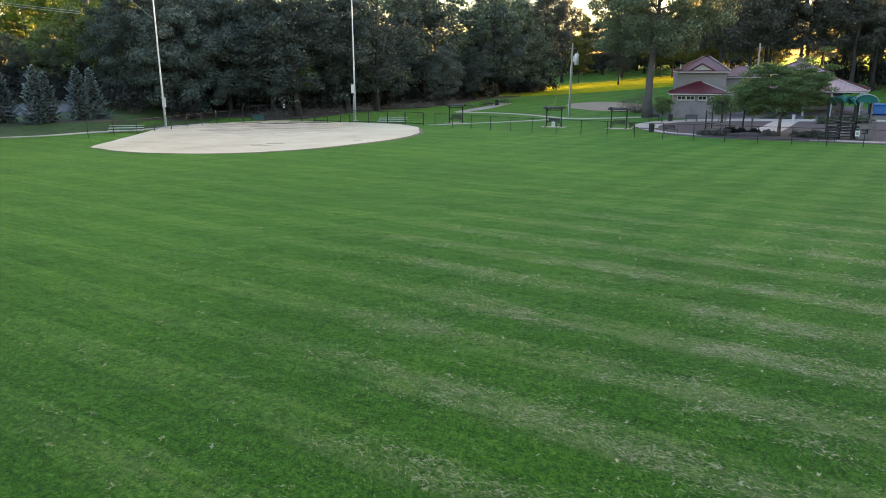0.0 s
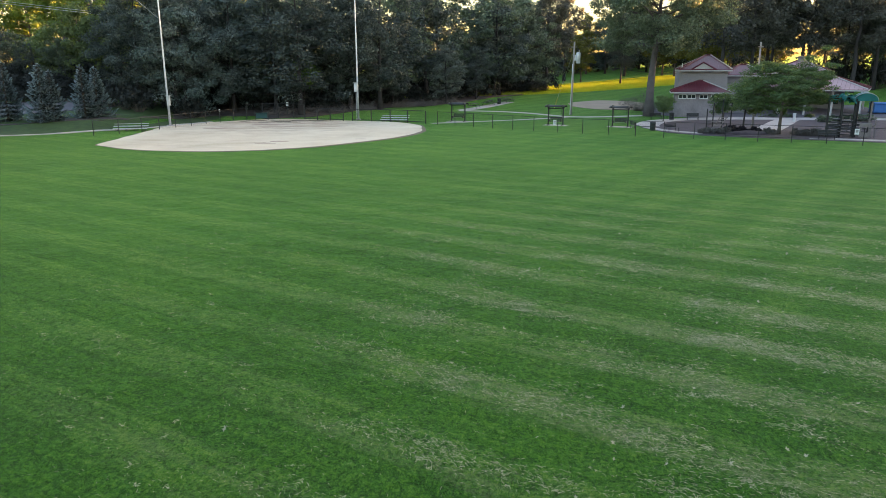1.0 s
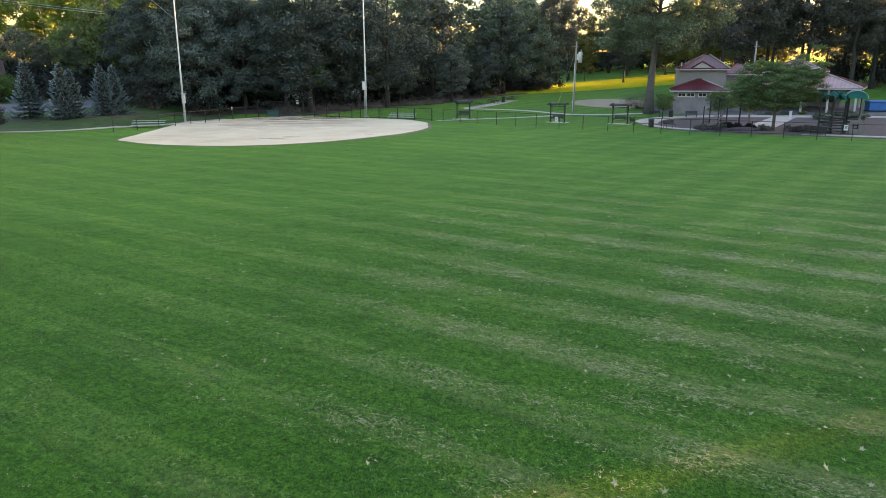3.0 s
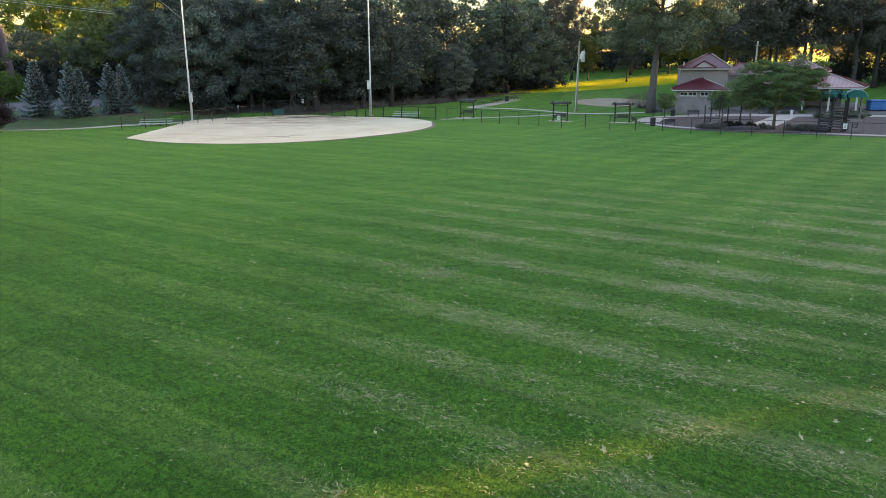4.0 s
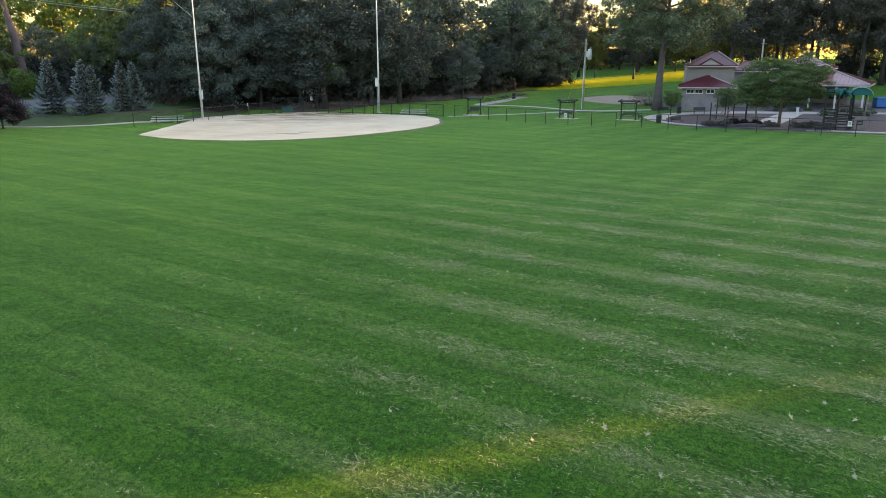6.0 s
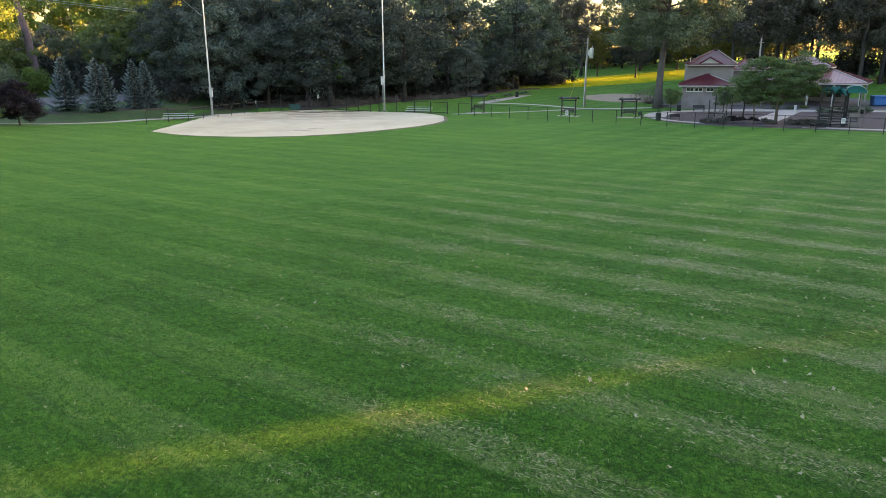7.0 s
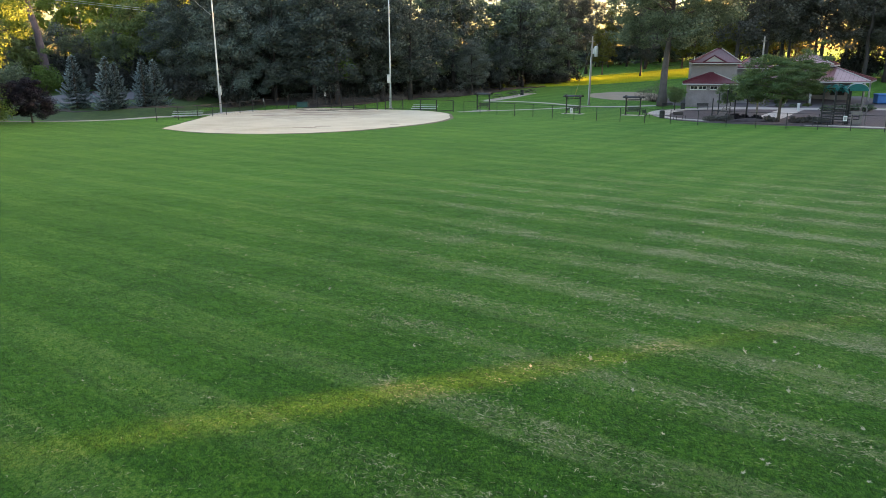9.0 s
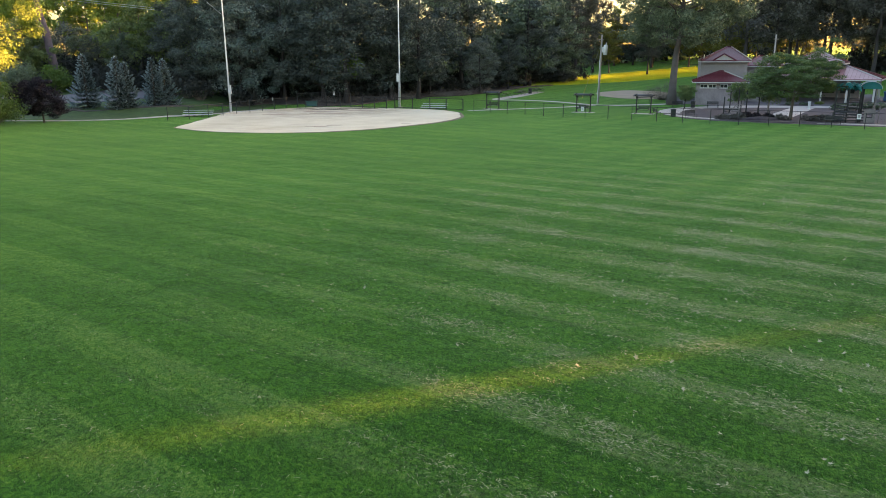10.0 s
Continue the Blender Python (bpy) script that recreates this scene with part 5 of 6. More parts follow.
def shrub(label, rx, ry, rz, leaf, seed, per=70, size=0.10, clumps=26, name="shrub", lift=0.25):
    rng = np.random.default_rng(seed)
    root = thing(name, label, "shrub")
    cs, rs = [], []
    bm = bmesh.new()
    for k in range(clumps):
        a, f = rng.uniform(0, 2 * math.pi), math.sqrt(rng.random())
        h = rng.random()
        c = Vector((rx * f * math.cos(a) * 0.85, ry * f * math.sin(a) * 0.85, lift + rz * (0.15 + 0.8 * h * math.sqrt(max(0.1, 1 - f * f)))))
        add_tube(bm, [(c.x * 0.2, c.y * 0.2, -0.05), c], [0.03, 0.008], 4, False)
        cs.append(tuple(c))
        rs.append(0.32 * max(rx, rz) * rng.uniform(0.6, 1.2))
    part("stem", bm, M["bark"], root)
    v, f = leaf_cloud(rng, cs, rs, per, size)
    ob = new("foliage", mesh_from_arrays("foliage", v, f, leaf))
    ob.parent = root
    return root


def put(ob, x, y, turn=0.0, s=1.0, sz=None, sink=0.0):
    ob.matrix_basis = place(x, y, turn, s, sz, sink)
    return ob


def place(x, y, turn=0.0, s=1.0, sz=None, sink=0.0):
    return Matrix.LocRotScale((x, y, gz(x, y) - sink), Euler((0, 0, radians(turn))), (s, s, sz or s))


def again(ob, x, y, turn, s=1.0, sz=None, label=""):
    c = copy_thing(ob, Matrix.Identity(4))
    c.matrix_basis = place(x, y, turn, s, sz)
    if label:
        tagged(c, label)
    return c


# the models, each standing at its first place
oak = broadleaf("tree", "large grey-green oak standing by itself on the lawn", 24, 10.0, 10.6, 0.64, M["leaf_mid"], M["oak_bark"], 11, 24, 300, 0.15, 1.6, (1.6, 0.5), 4, fill=120, flat=0.62)
put(oak, 24.4, 104.3, 20)
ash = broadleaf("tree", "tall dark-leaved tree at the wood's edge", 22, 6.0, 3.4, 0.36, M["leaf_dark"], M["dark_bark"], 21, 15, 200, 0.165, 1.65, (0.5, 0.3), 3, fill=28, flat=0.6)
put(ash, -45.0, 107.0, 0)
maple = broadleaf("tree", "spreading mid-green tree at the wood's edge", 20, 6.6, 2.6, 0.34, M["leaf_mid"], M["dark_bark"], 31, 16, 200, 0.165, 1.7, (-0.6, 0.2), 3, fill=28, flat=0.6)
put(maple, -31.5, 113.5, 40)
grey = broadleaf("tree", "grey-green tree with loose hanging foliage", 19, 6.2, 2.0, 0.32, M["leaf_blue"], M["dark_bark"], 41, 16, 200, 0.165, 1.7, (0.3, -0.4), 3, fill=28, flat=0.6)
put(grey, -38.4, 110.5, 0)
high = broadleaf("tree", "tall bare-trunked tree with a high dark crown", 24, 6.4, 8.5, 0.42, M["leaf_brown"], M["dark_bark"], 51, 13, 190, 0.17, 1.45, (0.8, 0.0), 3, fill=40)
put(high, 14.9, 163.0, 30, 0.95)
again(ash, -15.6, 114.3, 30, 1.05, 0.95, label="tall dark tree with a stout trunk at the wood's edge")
airy = broadleaf("tree", "open sunlit tree with thin yellow-green foliage", 18, 5.2, 4.0, 0.26, M["leaf_sunlit_amber"], M["bark"], 61, 14, 105, 0.22, 1.3, (-0.3, 0.4), 4)
put(airy, 25.5, 184.0, 0, 0.7)
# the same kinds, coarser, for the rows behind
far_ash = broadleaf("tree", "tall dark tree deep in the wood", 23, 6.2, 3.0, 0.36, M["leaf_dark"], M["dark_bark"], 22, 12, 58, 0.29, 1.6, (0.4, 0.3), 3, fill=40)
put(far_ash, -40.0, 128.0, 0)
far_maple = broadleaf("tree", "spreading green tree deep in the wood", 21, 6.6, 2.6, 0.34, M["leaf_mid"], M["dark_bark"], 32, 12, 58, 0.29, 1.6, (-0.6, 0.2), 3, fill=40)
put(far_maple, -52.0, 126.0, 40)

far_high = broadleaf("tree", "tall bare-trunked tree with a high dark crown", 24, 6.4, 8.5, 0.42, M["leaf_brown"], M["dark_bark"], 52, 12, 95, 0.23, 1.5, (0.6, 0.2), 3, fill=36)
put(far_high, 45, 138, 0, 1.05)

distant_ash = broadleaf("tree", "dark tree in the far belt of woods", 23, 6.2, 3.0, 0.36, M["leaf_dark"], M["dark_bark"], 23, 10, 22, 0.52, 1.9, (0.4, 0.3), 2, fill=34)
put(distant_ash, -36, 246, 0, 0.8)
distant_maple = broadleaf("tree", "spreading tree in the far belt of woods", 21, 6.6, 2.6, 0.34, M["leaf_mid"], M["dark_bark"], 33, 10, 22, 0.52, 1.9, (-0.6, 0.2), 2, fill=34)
put(distant_maple, -44, 252, 0, 0.8)

# the wood's edge, west to east, and the rows behind it
SHAPES = (ash, maple, grey, high)
BEHIND = (far_ash, far_maple)
DISTANT = (distant_ash, distant_maple)
wood_rng = random.Random(5)


def edge_y(x):
    """Where the wood begins: close behind the field in the west, far up the lawn in the east."""
    return 104.5 + 48.0 * smooth(-34, 22, x) + 3.0 * math.sin(x * 0.3)


x = -100.0
n_tree = 0
while x < 11:
    for row in range(4):
        if (row == 0 and -62 < x < -49) or (row > 1 and x < -52) or (row == 3 and x < -44):
            continue
        kind = SHAPES[(n_tree * 5 + row * 3 + (n_tree // 4)) % 3] if row == 0 else BEHIND[wood_rng.randrange(2)]
        yy = edge_y(x) + 9.0 * row + wood_rng.uniform(-1.5, 2.5) + 17.0 * smooth(-48, -56, x)
        xx = x + wood_rng.uniform(-1.5, 1.5) + 2.5 * row
        # the gaps through which the evening sky shows
        az = math.degrees(math.atan2(xx, yy))
        if row == 0 and any(abs(az - gap) < 0.9 for gap in (-7.8, -1.6)):
            continue
        small = any(abs(az - gap) < 1.6 for gap in (-7.8, -1.6))
        s = wood_rng.uniform(0.86, 1.12) * (0.55 if small else 1.0) * (0.52 if xx < -49 else 1.0)
        if math.hypot(xx + 15.6, yy - 114.3) > 3.5 and math.hypot(xx + 31.5, yy - 113.5) > 3 and math.hypot(xx + 38.4, yy - 110.5) > 3:
            again(kind, xx, yy, wood_rng.uniform(0, 360), s, s * (wood_rng.uniform(0.76, 0.96) if xx > -44 and row == 0 else wood_rng.uniform(0.9, 1.05)))
        n_tree += 1
    x += 6.2

# dense low foliage that comes down to the bank beside the spruces
for tx, ty, kind, turn, s in ((-49.6, 103.6, ash, 35, 0.82), (-44.0, 103.2, ash, 150, 0.86), (-54.5, 108.5, ash, 80, 0.72)):
    again(kind, tx, ty, turn, s)
# two unseen trees added to the west to shade the grass there
for tx, ty, turn in ((-68, 73, 20), (-71, 61, 140)):
    again(ash, tx, ty, turn, 0.8)
# brown litter floor, also painted dark for the shade of the overhanging trees
front = [(wx, edge_y(wx) - 2.6 + 1.2 * math.sin(wx * 0.9) - 7.0 * smooth(-38, -50, wx)) for wx in [-54 + 3 * i for i in range(22)]]
patch("shaded_woodland_floor", front + [(9, 175), (-30, 165), (-54, 150)], M["litter"], 0.09, "leaf litter and bare soil, painted dark as shade under the trees", "woodland floor")

# single trees on the lawn towards the east
for tx, ty, kind, s in ((10.5, 156, maple, 0.9), (33.0, 171.5, high, 0.55), (22.0, 190, far_high, 0.9), (38.5, 196, far_high, 0.8), (31.0, 214, airy, 1.0),
                        (47, 190, airy, 0.95), (20, 226, far_ash, 0.6), (10, 205, far_ash, 0.6), (3, 185, far_maple, 0.6), (-26, 176, airy, 0.75), (-21, 186, airy, 0.7), (40, 203, far_ash, 0.85), (47, 208, far_maple, 0.9), (54, 204, far_ash, 0.9), (36, 211, far_ash, 0.75)):
    again(kind, tx, ty, wood_rng.uniform(0, 360), s)
# the woods that close the view beyond the lawn
for k in range(26):
    tx = -30 + 7.6 * k + wood_rng.uniform(-2.5, 2.5)
    ty = 240 + 12 * (k % 2) + wood_rng.uniform(-4, 4)
    gap = abs(math.degrees(math.atan2(tx, ty)) - 8.6) < 1.8
    if tx > 142:
        continue
    again(DISTANT[k % 2], tx, ty, wood_rng.uniform(0, 360), 0.5 if gap else wood_rng.uniform(0.7, 0.8) if tx < 60 else wood_rng.uniform(0.95, 1.15))

# the tall trees behind the building
for tx, ty, kind, s in ((52, 142, far_high, 1.0), (57, 148, high, 1.05), (64, 146, far_high, 1.1), (70, 140, high, 1.05), (77, 146, far_high, 1.05),
                        (84, 150, far_high, 1.05), (92, 158, far_high, 1.1), (78, 159, far_ash, 0.95), (87, 166, far_maple, 1.05), (88, 142, far_high, 1.05),
                        (61.5, 143, far_high, 1.0), (74, 152, high, 1.0),
                        (68, 174, far_high, 0.9)):
    again(kind, tx, ty, wood_rng.uniform(0, 360), s)
# the amber leaf colour adds to the low sun on these trees
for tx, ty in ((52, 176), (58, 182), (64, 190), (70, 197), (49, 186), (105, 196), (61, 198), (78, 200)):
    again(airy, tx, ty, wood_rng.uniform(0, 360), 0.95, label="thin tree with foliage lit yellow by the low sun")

# a row of high-crowned trees added beyond to shade the wood, under which the sun reaches the lawn
for k in range(7):
    s_k, d_k = 134.5 + 3.0 * k, 200.0 + 4.0 * (k % 2)
    again(far_high, 0.909 * d_k - 0.417 * s_k, 0.417 * d_k + 0.909 * s_k, 70.0 * k, 1.0, 1.2)
    if k < 6:
        again(far_high, 0.909 * (d_k + 14) - 0.417 * (s_k + 1.6), 0.417 * (d_k + 14) + 0.909 * (s_k + 1.6), 40.0 * k, 1.0, 1.25)
# and one added nearer the wood, whose crowns keep the sun from its upper edge
for k in range(14):
    s_k, d_k = 124.0 + 1.4 * k, 182.0 + 10.0 * (k % 2)
    again(far_high, 0.909 * d_k - 0.417 * s_k, 0.417 * d_k + 0.909 * s_k, 55.0 * k, 1.05, 1.62)
# a darker belt that closes the view under the far crowns
for k in range(15):
    again(DISTANT[k % 2], 22 + 6.5 * k + wood_rng.uniform(-2, 2), 212 + 8 * (k % 3), wood_rng.uniform(0, 360),
          0.36 if k > 10 else wood_rng.uniform(0.62, 0.9) if 3 < k else 0.55)

# tall trees far behind the west corner, whose crowns the sun still reaches; their leaf colour also carries its yellow
tall_gold = broadleaf("tree", "tall tree with crown lit yellow-green by the evening sun", 25, 8.0, 4.0, 0.4, M["leaf_sunlit_gold"], M["bark"], 66, 19, 66, 0.37, 1.7, (0, 0), 5)
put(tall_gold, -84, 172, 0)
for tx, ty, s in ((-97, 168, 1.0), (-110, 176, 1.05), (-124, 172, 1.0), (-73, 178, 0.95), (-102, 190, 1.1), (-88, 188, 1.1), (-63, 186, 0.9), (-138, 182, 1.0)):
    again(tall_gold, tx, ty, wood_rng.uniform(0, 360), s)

for k in range(9):
    again(DISTANT[k % 2], -150 + 10.5 * k + wood_rng.uniform(-3, 3), 208 + 6 * (k % 2), wood_rng.uniform(0, 360), 1.2)

# the west corner
patch("needle_bed", blob(-52.6, 86.0, 7.6, 2.4, 0.45, seed=11, rough=0.2), M["litter"], 0.05, "brown fallen needles under the spruces", "needle bed")
put(spruce("blue spruce with silvery blue-green needles on the grass bank", 7.0, 2.2, 3), -49.6, 88.5, 0, 0.93)
sp = bpy.data.objects["blue_spruce"]
again(sp, -48.9, 90.4, 70, 0.90)
again(sp, -52.5, 84.4, 140, 0.97, label="blue spruce with a double top on the grass bank")
again(sp, -51.7, 85.2, 200, 0.86)
again(sp, -57.5, 85.2, 260, 1.0)
bright = broadleaf("tree", "rounded mid-green tree behind the spruces", 12.5, 5.2, 0.8, 0.22, M["leaf_olive"], M["bark"], 71, 15, 150, 0.18, 1.15, (0, 0), 5, 0.4)
put(bright, -68.5, 123.0, 0, 1.25)
again(bright, -61.0, 121.0, 120, 1.2)
again(bright, -84.0, 112.0, 250, 0.95)
gold = broadleaf("tree", "tree with yellow-green leaves catching the last sun", 17, 6.6, 5.0, 0.28, M["leaf_sunlit_gold"], M["bark"], 81, 16, 400, 0.072, 1.15, (0, 0), 4, 0.4, fill=90)
put(gold, -55.2, 57.9, 0, 1.35)
plum = broadleaf("plum_tree", "small dark purple-leaved plum tree", 5.6, 2.9, 1.2, 0.12, M["leaf_plum"], M["bark"], 91, 14, 300, 0.075, 0.75, (-0.9, 0), 4, 0.4, fill=24)
put(plum, -55.2, 72.0, 0, 0.97)
column = broadleaf("tree", "very tall straight brown trunk with a high crown", 27, 6.0, 18.0, 0.80, M["leaf_mid"], M["pole_bark"], 95, 11, 110, 0.27, 1.4, (0, 0), 4)
put(column, -79.5, 113.5, 0, 1.1)
column.matrix_basis = column.matrix_basis @ pose(0, 0, 0, 3, -6, 0)
put(shrub("loose green shrub at the edge of the grass", 3.5, 3.0, 5.2, M["leaf_bright"], 6, 160, 0.11, 48), -58.6, 67.6, 0)
lime = shrub("rounded bright green shrub at the far side of the road", 3.7, 3.2, 4.6, M["leaf_bright"], 7, 150, 0.15, 44)
put(lime, -77.0, 107.5, 0)
put(shrub("dense green shrub at the roadside", 3.4, 2.6, 5.4, M["leaf_mid"], 8, 110, 0.15, 36), -80.0, 103.5, 0)

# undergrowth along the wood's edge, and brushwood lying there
# these shrubs are painted dark for the shade under the crowns
under = shrub("dense undergrowth at the wood's edge, coloured dark as if in shade", 3.0, 2.2, 3.0, M["undergrowth"], 9, 44, 0.16, 30)
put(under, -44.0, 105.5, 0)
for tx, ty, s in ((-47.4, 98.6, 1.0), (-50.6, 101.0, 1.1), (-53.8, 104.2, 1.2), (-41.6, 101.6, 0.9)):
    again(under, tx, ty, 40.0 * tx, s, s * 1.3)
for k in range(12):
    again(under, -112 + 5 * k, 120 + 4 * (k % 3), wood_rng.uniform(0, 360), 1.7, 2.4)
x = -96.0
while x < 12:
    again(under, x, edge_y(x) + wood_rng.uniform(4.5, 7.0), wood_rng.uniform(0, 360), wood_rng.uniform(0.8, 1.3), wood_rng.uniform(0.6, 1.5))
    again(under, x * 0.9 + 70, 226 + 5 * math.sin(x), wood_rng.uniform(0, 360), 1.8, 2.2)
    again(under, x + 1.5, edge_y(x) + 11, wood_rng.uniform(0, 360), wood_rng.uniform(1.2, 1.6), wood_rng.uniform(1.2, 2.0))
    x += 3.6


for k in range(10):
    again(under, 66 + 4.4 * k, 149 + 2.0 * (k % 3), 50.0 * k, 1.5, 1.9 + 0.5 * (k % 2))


# brush whose russet carries the sun's orange on the undergrowth
russet = shrub("russet brush coloured as if sunlit at the end of the wood", 2.2, 1.8, 2.2, M["sunlit_brush"], 15, 50, 0.13, 30)
put(russet, -1.5, 149.0, 0)
for tx, ty, s in ((1.5, 152.0, 1.1), (4.6, 154.0, 0.9), (7.4, 158.5, 1.2), (10.2, 160.5, 1.0), (-4.6, 145.5, 1.0), (13.0, 166.0, 0.9)):
    again(russet, tx, ty, 70.0 * tx, s)
sapling = broadleaf("tree", "thin young tree with yellow-green leaves at the wood's edge", 9.0, 2.0, 5.4, 0.09, M["leaf_bright"], M["dark_bark"], 121, 9, 70, 0.13, 0.8, (0.3, 0), 3)
put(sapling, -26.3, 108.0, 0)


def brushwood(x, y, length, seed):
    rng = np.random.default_rng(seed)
    bm = bmesh.new()
    for k in range(300):
        c = Vector((rng.uniform(-length / 2, length / 2), rng.normal() * 0.6, abs(rng.normal()) * 0.42))
        a, t = rng.uniform(0, math.pi), rng.normal() * 0.55
        d = Vector((math.cos(a), math.sin(a) * 0.6, t)) * rng.uniform(0.2, 0.7)
        mid = c + Vector((rng.normal() * 0.12, rng.normal() * 0.12, rng.uniform(0.0, 0.2)))
        r = rng.uniform(0.010, 0.035)
        add_tube(bm, [c - d, mid, c + d], [r, r * 0.8, r * 0.3], 4, False)
    ob = part("brushwood", bm, M["brush"])
    ob.matrix_basis = pose(x, y, gz(x, y), 0, 0, 30)
    return tagged(ob, "heap of grey dead branches at the wood's edge", "brushwood", kind="stuff")


for k, (bx, by) in enumerate(((-26, 108.5), (-22.6, 110.5), (-18.5, 113.0), (-12.2, 118.5), (-9.0, 121.0), (-5.5, 126), (-30, 106.0))):
    brushwood(bx, by, 4.0, 100 + k)

# playground trees and shrubs
honey = broadleaf("tree", "broad multi-stemmed green tree in the playground bed", 8.2, 4.9, 3.4, 0.19, M["leaf_locust"], M["bark"], 101, 28, 240, 0.078, 0.85, (0.5, -0.6), 4, 0.3, fill=60, flat=0.36, lift=0.75)
put(honey, 32.3, 78.2, 60)
slim = broadleaf("tree", "young slim tree in the playground bed", 6.0, 1.9, 2.6, 0.10, M["leaf_locust"], M["dark_bark"], 111, 12, 150, 0.085, 0.75, (0.2, 0), 4, 0.35)
put(slim, 29.7, 81.5, 0, 1.05)
again(slim, 30.6, 90.9, 130, 0.72)
again(slim, 24.6, 96.5, 60, 0.62)
grey_shrub = shrub("low grey-purple shrub in the mulch bed", 0.9, 0.8, 0.75, M["shrub_grey"], 12, 60, 0.075, 18, lift=0.1)
put(grey_shrub, 33.7, 76.6, 0)
for sx, sy, s in ((34.6, 76.0, 1.1), (35.6, 75.6, 1.05), (31.2, 77.7, 0.95), (24.6, 78.6, 0.9), (26.2, 77.6, 1.1), (25.4, 79.3, 0.8)):
    again(grey_shrub, sx, sy, wood_rng.uniform(0, 360), s)
purple_shrub = shrub("low dark purple spreading shrub in the mulch bed", 1.3, 1.1, 0.8, M["leaf_plum"], 14, 80, 0.09, 22, lift=0.1)
put(purple_shrub, 28.4, 81.3, 0, 0.62, 0.7)
bed_shrub = shrub("low dark spreading shrub in a planting bed", 1.3, 1.1, 0.8, M["leaf_mid"], 13, 80, 0.09, 22, lift=0.1)
put(bed_shrub, 45.0, 95.0, 0)
for sx, sy, s in ((46.8, 95.4, 1.1), (48.4, 95.2, 1.2), (50.2, 95.6, 1.1), (57, 97.5, 1.2), (59, 97.3, 1.2), (41.2, 102.7, 0.55), (43.2, 102.6, 0.55)):
    again(bed_shrub, sx, sy, wood_rng.uniform(0, 360), s)
for sx, sy in ((27.9, 80.6), (29.0, 80.0), (30.2, 79.4)):
    again(purple_shrub, sx, sy, 40 * sx, 0.62, 0.7)
twiggy = shrub("round twiggy grey-brown bush on the lawn", 3.2, 2.6, 2.6, M["shrub_grey"], 14, 80, 0.055, 46, lift=0.2)
put(twiggy, 24.6, 111.5, 0)
again(twiggy, 28.0, 110.4, 90, 0.7)


# ---------------------------------------------------------------- unseen wood placed east of the field, through which the low sun shines
def east_wood():
    """An unseen thicket in a long belt, placed to shade the field; one gap lets a streak of sun reach the grass."""
    rng = np.random.default_rng(77)
    a, b = np.array([64.0, -30.0]), np.array([140.0, 207.0])
    along = (b - a) / np.linalg.norm(b - a)
    length = float(np.linalg.norm(b - a))
    n = 110000
    u = rng.random(n) * length
    w = rng.normal(size=n) * 3.5
    h = rng.random(n) ** 0.9
    # the far end is raised to keep the sun off the wood's edge
    top = 18.5 + 3.0 * np.sin(u * 0.11) + 2.0 * np.sin(u * 0.31 + 1) + 12.0 * np.clip((u - 203) / 10, 0, 1)
    px = a[0] + along[0] * u + along[1] * w
    py = a[1] + along[1] * u - along[0] * w
    pz = h * top
    pz = pz + np.array([gz(qx, qy) for qx, qy in zip(px, py)])
    v, f = leaf_cloud(rng, np.stack([px, py, pz], 1), np.full(n, 0.1), 1, 0.72)
    # no leaf reaches into the gap, which runs along the sun's direction
    ax, ay = math.sin(radians(SUN_AZ)), math.cos(radians(SUN_AZ))
    q = v.reshape(-1, 4, 3)
    q = np.concatenate([q, (q + np.roll(q, 1, axis=1)) / 2, q.mean(axis=1, keepdims=True)], axis=1)
    s = -ay * q[:, :, 0] + ax * q[:, :, 1]
    drop = q[:, :, 2] - (ax * q[:, :, 0] + ay * q[:, :, 1]) * math.tan(radians(SUN_EL))
    width = 0.22 + 0.19 * np.sin(drop * 8.0 + 1.2) + 0.11 * np.sin(drop * 17.0)
    inside = (np.abs(s - 5.75 - 0.15 * np.sin(drop * 4)) < np.maximum(width, 0.03)) & (drop < 0.46) & (drop > -0.66)
    f = np.arange(4 * n).reshape(-1, 4)[~inside.any(axis=1)]
    ob = new("woodland_thicket", mesh_from_arrays("woodland_thicket", v, f, M["leaf_dark"]))
    tagged(ob, "unseen dark wood placed east of the field to block the low sun", "woodland", kind="stuff")


east_wood()


def thicket(ax, ay, bx, by, seed):
    """A plain unseen belt of foliage, added to close the place behind the camera and block low sky light."""
    rng = np.random.default_rng(seed)
    n = 16000
    u, w = rng.random(n), rng.normal(size=n) * 3.0
    length = math.hypot(bx - ax, by - ay)
    dx, dy = (bx - ax) / length, (by - ay) / length
    px, py = ax + (bx - ax) * u + dy * w, ay + (by - ay) * u - dx * w
    pz = rng.random(n) * (17.0 + 3.0 * np.sin(u * 21) + 2.0 * np.sin(u * 57))
    v, f = leaf_cloud(rng, np.stack([px, py, pz], 1), np.full(n, 0.1), 1, 1.25)
    ob = new("woodland_thicket", mesh_from_arrays("woodland_thicket", v, f, M["leaf_dark"]))
    tagged(ob, "unseen foliage belt added behind the camera to block low sky light", "woodland", kind="stuff")


thicket(-96, -74, 66, -74, 78)
thicket(-98, -74, -98, 56, 79)


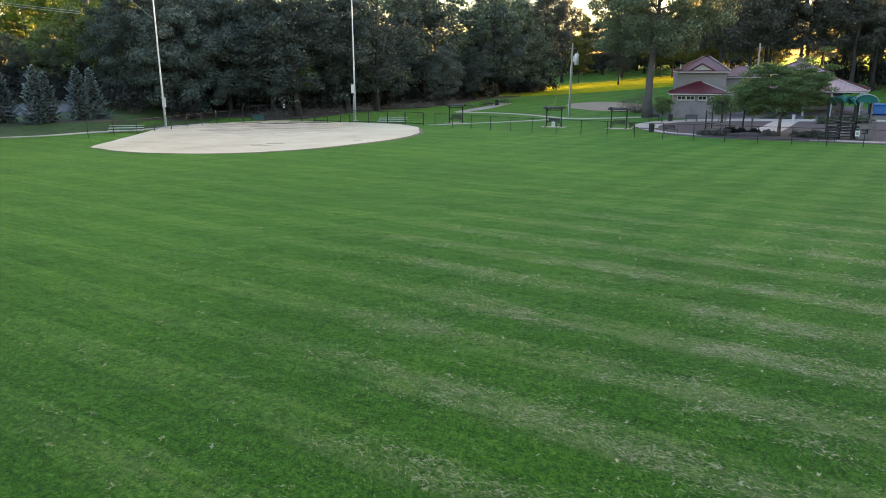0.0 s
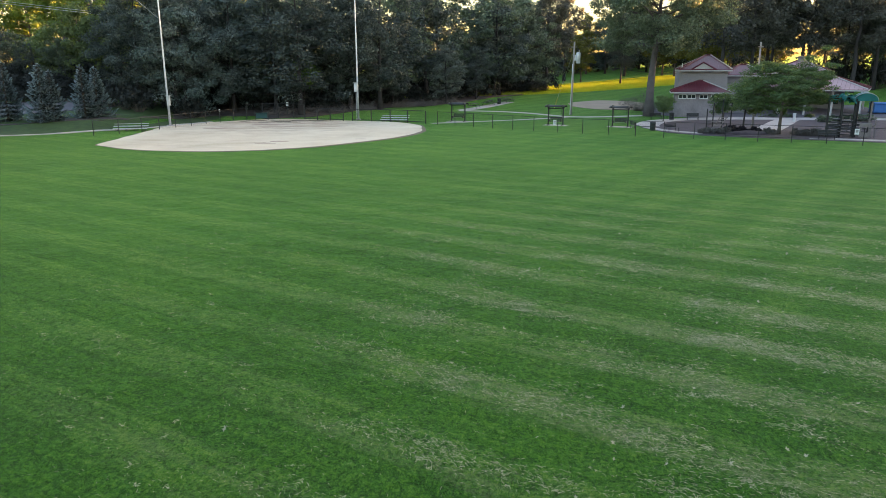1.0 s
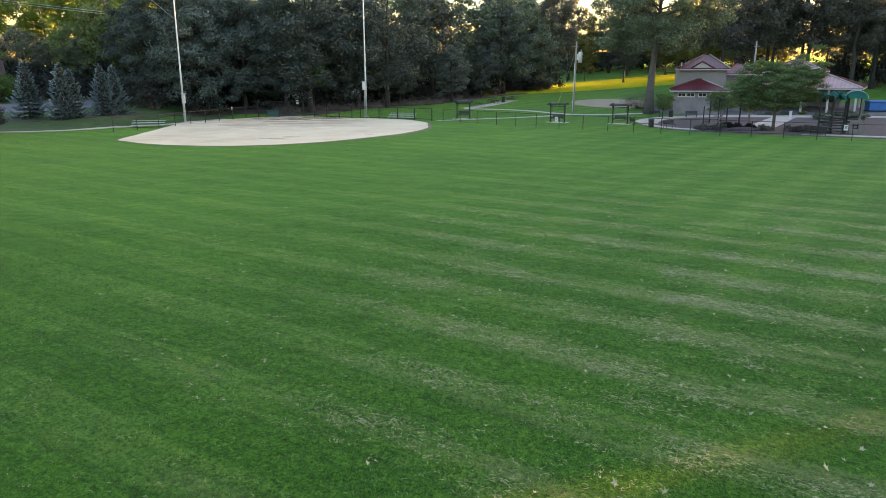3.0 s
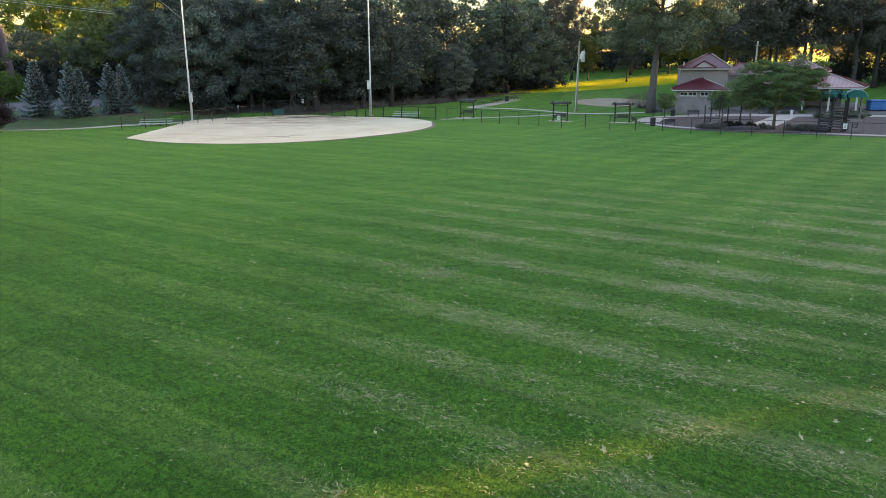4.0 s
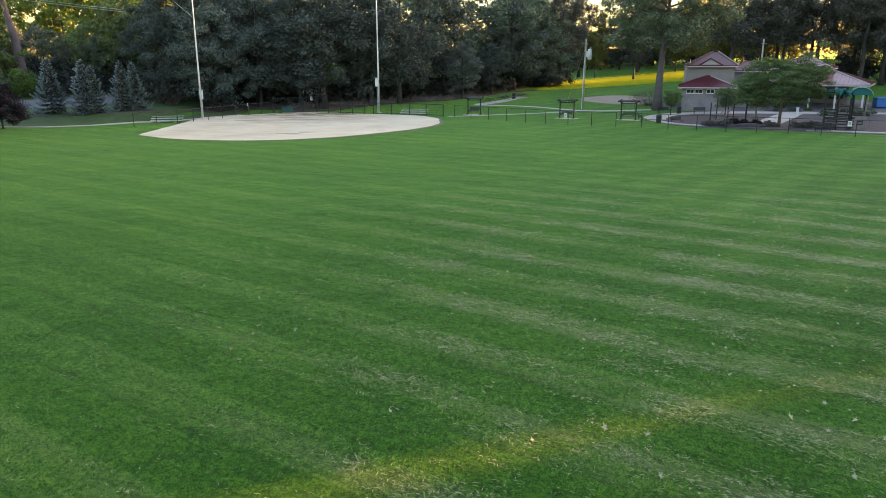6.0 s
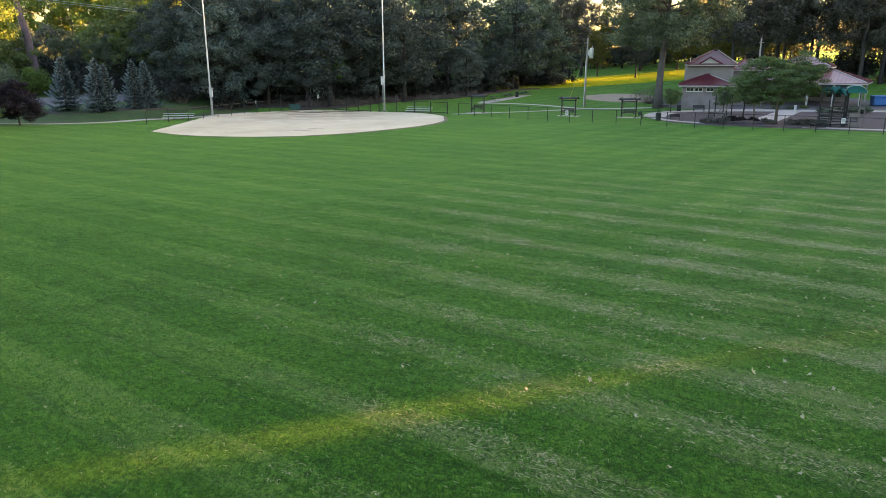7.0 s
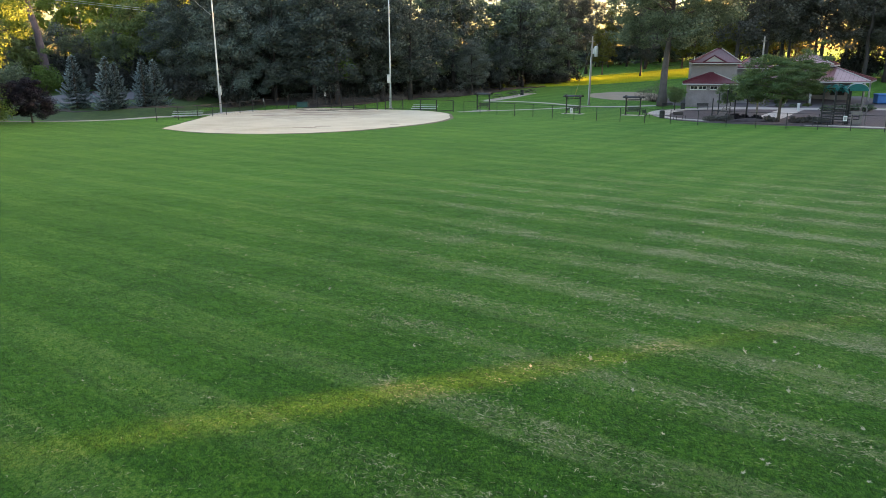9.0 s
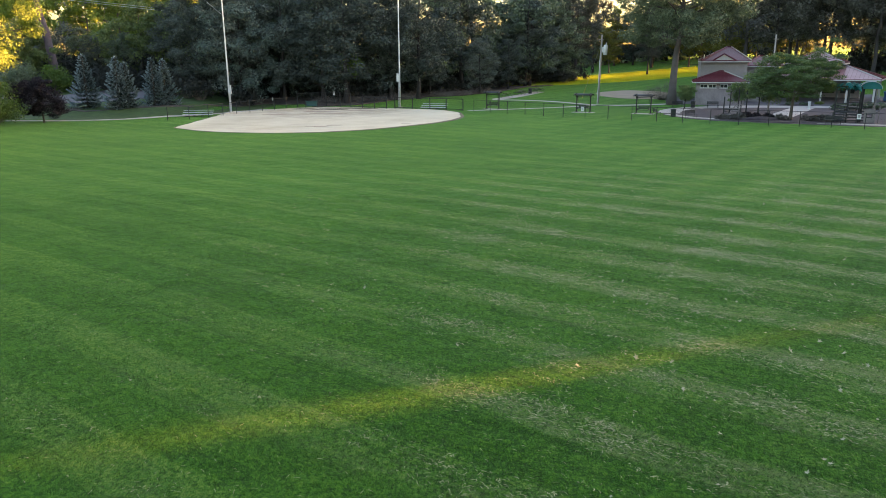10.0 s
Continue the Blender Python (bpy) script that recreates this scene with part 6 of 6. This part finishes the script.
# ---------------------------------------------------------------- grass blades and dry clippings on the near field
def grass_blades():
    rng = np.random.default_rng(3)
    n = 400000
    y = 1.8 + 26 * rng.random(n) ** 1.5 + 1.1 * rng.normal(size=n)
    half = 6 + (y + 10) * 0.70
    x = (rng.random(n) * 2 - 1) * half
    h = 0.030 + 0.035 * rng.random(n)
    a = rng.random(n) * 2 * np.pi
    w = 0.0022 + 0.0026 * rng.random(n)
    lane = np.cos(((STRIPE.x * x + STRIPE.y * y) - LANE_AT) * 2 * np.pi / LANE)
    # mown lanes lean away or towards the eye
    lx = 0.024 * np.sign(lane) * 0.86 + rng.normal(size=n) * 0.016
    ly = -0.024 * np.sign(lane) * 0.5 + rng.normal(size=n) * 0.016
    z = np.full(n, -0.004)
    p0 = np.stack([x - np.cos(a) * w, y - np.sin(a) * w, z], 1)
    p1 = np.stack([x + np.cos(a) * w, y + np.sin(a) * w, z], 1)
    p2 = np.stack([x + lx, y + ly, h], 1)
    v = np.stack([p0, p1, p2], 1).reshape(-1, 3)
    ob = new("grass_blades", mesh_from_arrays("grass_blades", v, np.arange(n * 3).reshape(-1, 3), M["blade"]))
    return tagged(ob, "short mown grass blades on the near field", "grass", kind="stuff")


def clippings():
    """Dry matted cuttings: curled ribbons of thatch in ragged clots, thickest along the pale lanes."""
    rng = np.random.default_rng(9)
    verts, faces = [], []

    def ribbon_of_thatch(x, y, z, a, length, w, arch, curl):
        i = len(verts)
        p = Vector((x, y, z))
        steps = 2
        for k in range(steps + 1):
            f = k / steps
            taper = w * (0.35 + 0.65 * math.sin(math.pi * (0.15 + 0.75 * f)))
            side = Vector((-math.sin(a), math.cos(a), 0.5 * math.cos(a * 3 + f * 4))) * taper
            q = p + Vector((0, 0, arch * math.sin(f * math.pi)))
            verts.append(q - side)
            verts.append(q + side)
            a += curl / steps
            p = p + Vector((math.cos(a), math.sin(a), 0)) * (length / steps)
        for k in range(steps):
            faces.append((i + 2 * k, i + 2 * k + 1, i + 2 * k + 3, i + 2 * k + 2))

    def likely(x, y):
        c, l = STRIPE.x * x + STRIPE.y * y, STRIPE.y * x - STRIPE.x * y
        lane = math.cos((c - LANE_AT) * 2 * math.pi / LANE)
        row = noise.noise(Vector((l * 0.22, c * 0.8, 2.0))) + 0.6 * noise.noise(Vector((l * 0.8, c * 1.4, 5.0)))
        where = 0.03 + 0.97 * smooth(-6.5, 5, x)
        far = (0.45 + 0.55 * smooth(2, 12, y)) * (1 - 0.85 * smooth(26, 37, y))
        return where * far * smooth(-0.55, 1.6, lane * 0.55 + row * 1.2) ** 1.6

    loose = 0
    while loose < 75000:
        x, y = rng.uniform(-14, 28), -3 + 40 * rng.random() ** 1.1
        if rng.random() > 0.01 + likely(x, y):
            continue
        loose += 1
        ribbon_of_thatch(x, y, 0.026 + 0.012 * rng.random(), rng.normal() * 0.55 - 0.52, rng.uniform(0.04, 0.14), rng.uniform(0.002, 0.0055),
                         0.014 * rng.uniform(0.2, 1.2), rng.normal() * 0.6)
    clots = 0
    while clots < 3200:
        x, y = rng.uniform(-13, 27), -3 + 39 * rng.random()
        if rng.random() > 0.01 + likely(x, y):
            continue
        clots += 1
        r = 0.04 + 0.15 * rng.random() ** 2.4
        turn = rng.normal() * 0.4 - 0.5
        for _ in range(int(6 + 130 * r * rng.random())):
            u, v = rng.normal() * r * 1.4, rng.normal() * r * 0.45
            ribbon_of_thatch(x + u * math.cos(turn) - v * math.sin(turn), y + u * math.sin(turn) + v * math.cos(turn), 0.028 + 0.22 * r * rng.random(),
                             turn + rng.normal() * 0.7, rng.uniform(0.025, 0.09), rng.uniform(0.0035, 0.009), 0.014 * rng.uniform(0.1, 1.2), rng.normal() * 0.6)
    ob = mesh_object("grass_clippings", verts, faces, M["clipping"])
    return tagged(ob, "pale dry grass clippings lying in rows on the lawn", "clippings", kind="stuff")


def fallen_leaves():
    """Curled dry leaves scattered over the mown grass."""
    rng = np.random.default_rng(17)
    verts, faces = [], []
    count = 0
    while count < 700:
        x, y = rng.uniform(-12, 25), -3 + 34 * rng.random()
        if rng.random() > 0.04 + 0.96 * smooth(-4, 12, x):
            continue
        count += 1
        r, a, i = rng.uniform(0.03, 0.075), rng.uniform(0, 2 * math.pi), len(verts)
        tilt, roll = rng.normal() * 0.35, rng.normal() * 0.35
        verts.append((x, y, 0.045))
        for k in range(10):
            b = a + k * math.pi / 5
            q = r * ((1.0, 0.42)[k % 2]) * rng.uniform(0.75, 1.2)
            u, v = q * math.cos(b), q * math.sin(b)
            verts.append((x + u, y + v, 0.045 + u * tilt + v * roll + 0.5 * q * (k % 2 == 0) * rng.uniform(0.0, 0.9)))
        for k in range(10):
            faces.append((i, i + 1 + k, i + 1 + (k + 1) % 10))
    ob = mesh_object("fallen_leaves", verts, faces, M["dry_leaf"])
    return tagged(ob, "curled pale dry leaves scattered on the lawn", "leaves", kind="stuff")


def lawn_tufts():
    """Longer grass added on the lawn's sunlit band, standing up into the low sun, with sunlit yellow put into its
    colour.
    """
    rng = np.random.default_rng(4)
    n = 190000
    s = 129 + 24 * rng.random(n)
    d = 42 + 88 * rng.random(n)
    ax, ay = math.sin(radians(SUN_AZ)), math.cos(radians(SUN_AZ))
    x, y = ax * d - ay * s, ay * d + ax * s
    k = 0.034 + 0.019 * np.clip((x - 10) / 47, 0, 1) ** 2 * (3 - 2 * np.clip((x - 10) / 47, 0, 1))
    z = k * np.maximum(0, y - 100) - 0.01
    a = rng.random(n) * 2 * np.pi
    w = 0.036 + 0.036 * rng.random(n)
    h = 0.09 + 0.14 * rng.random(n)
    p0 = np.stack([x - np.cos(a) * w, y - np.sin(a) * w, z], 1)
    p1 = np.stack([x + np.cos(a) * w, y + np.sin(a) * w, z], 1)
    p2 = np.stack([x + rng.normal(size=n) * 0.03, y + rng.normal(size=n) * 0.03, z + h], 1)
    v = np.stack([p0, p1, p2], 1).reshape(-1, 3)
    ob = new("lawn_tufts", mesh_from_arrays("lawn_tufts", v, np.arange(n * 3).reshape(-1, 3), M["lawn_sunlit_blade"]))
    return tagged(ob, "longer grass coloured bright as sunlit on the rising lawn beyond the field", "grass", kind="stuff")


grass_blades()
clippings()
fallen_leaves()
lawn_tufts()
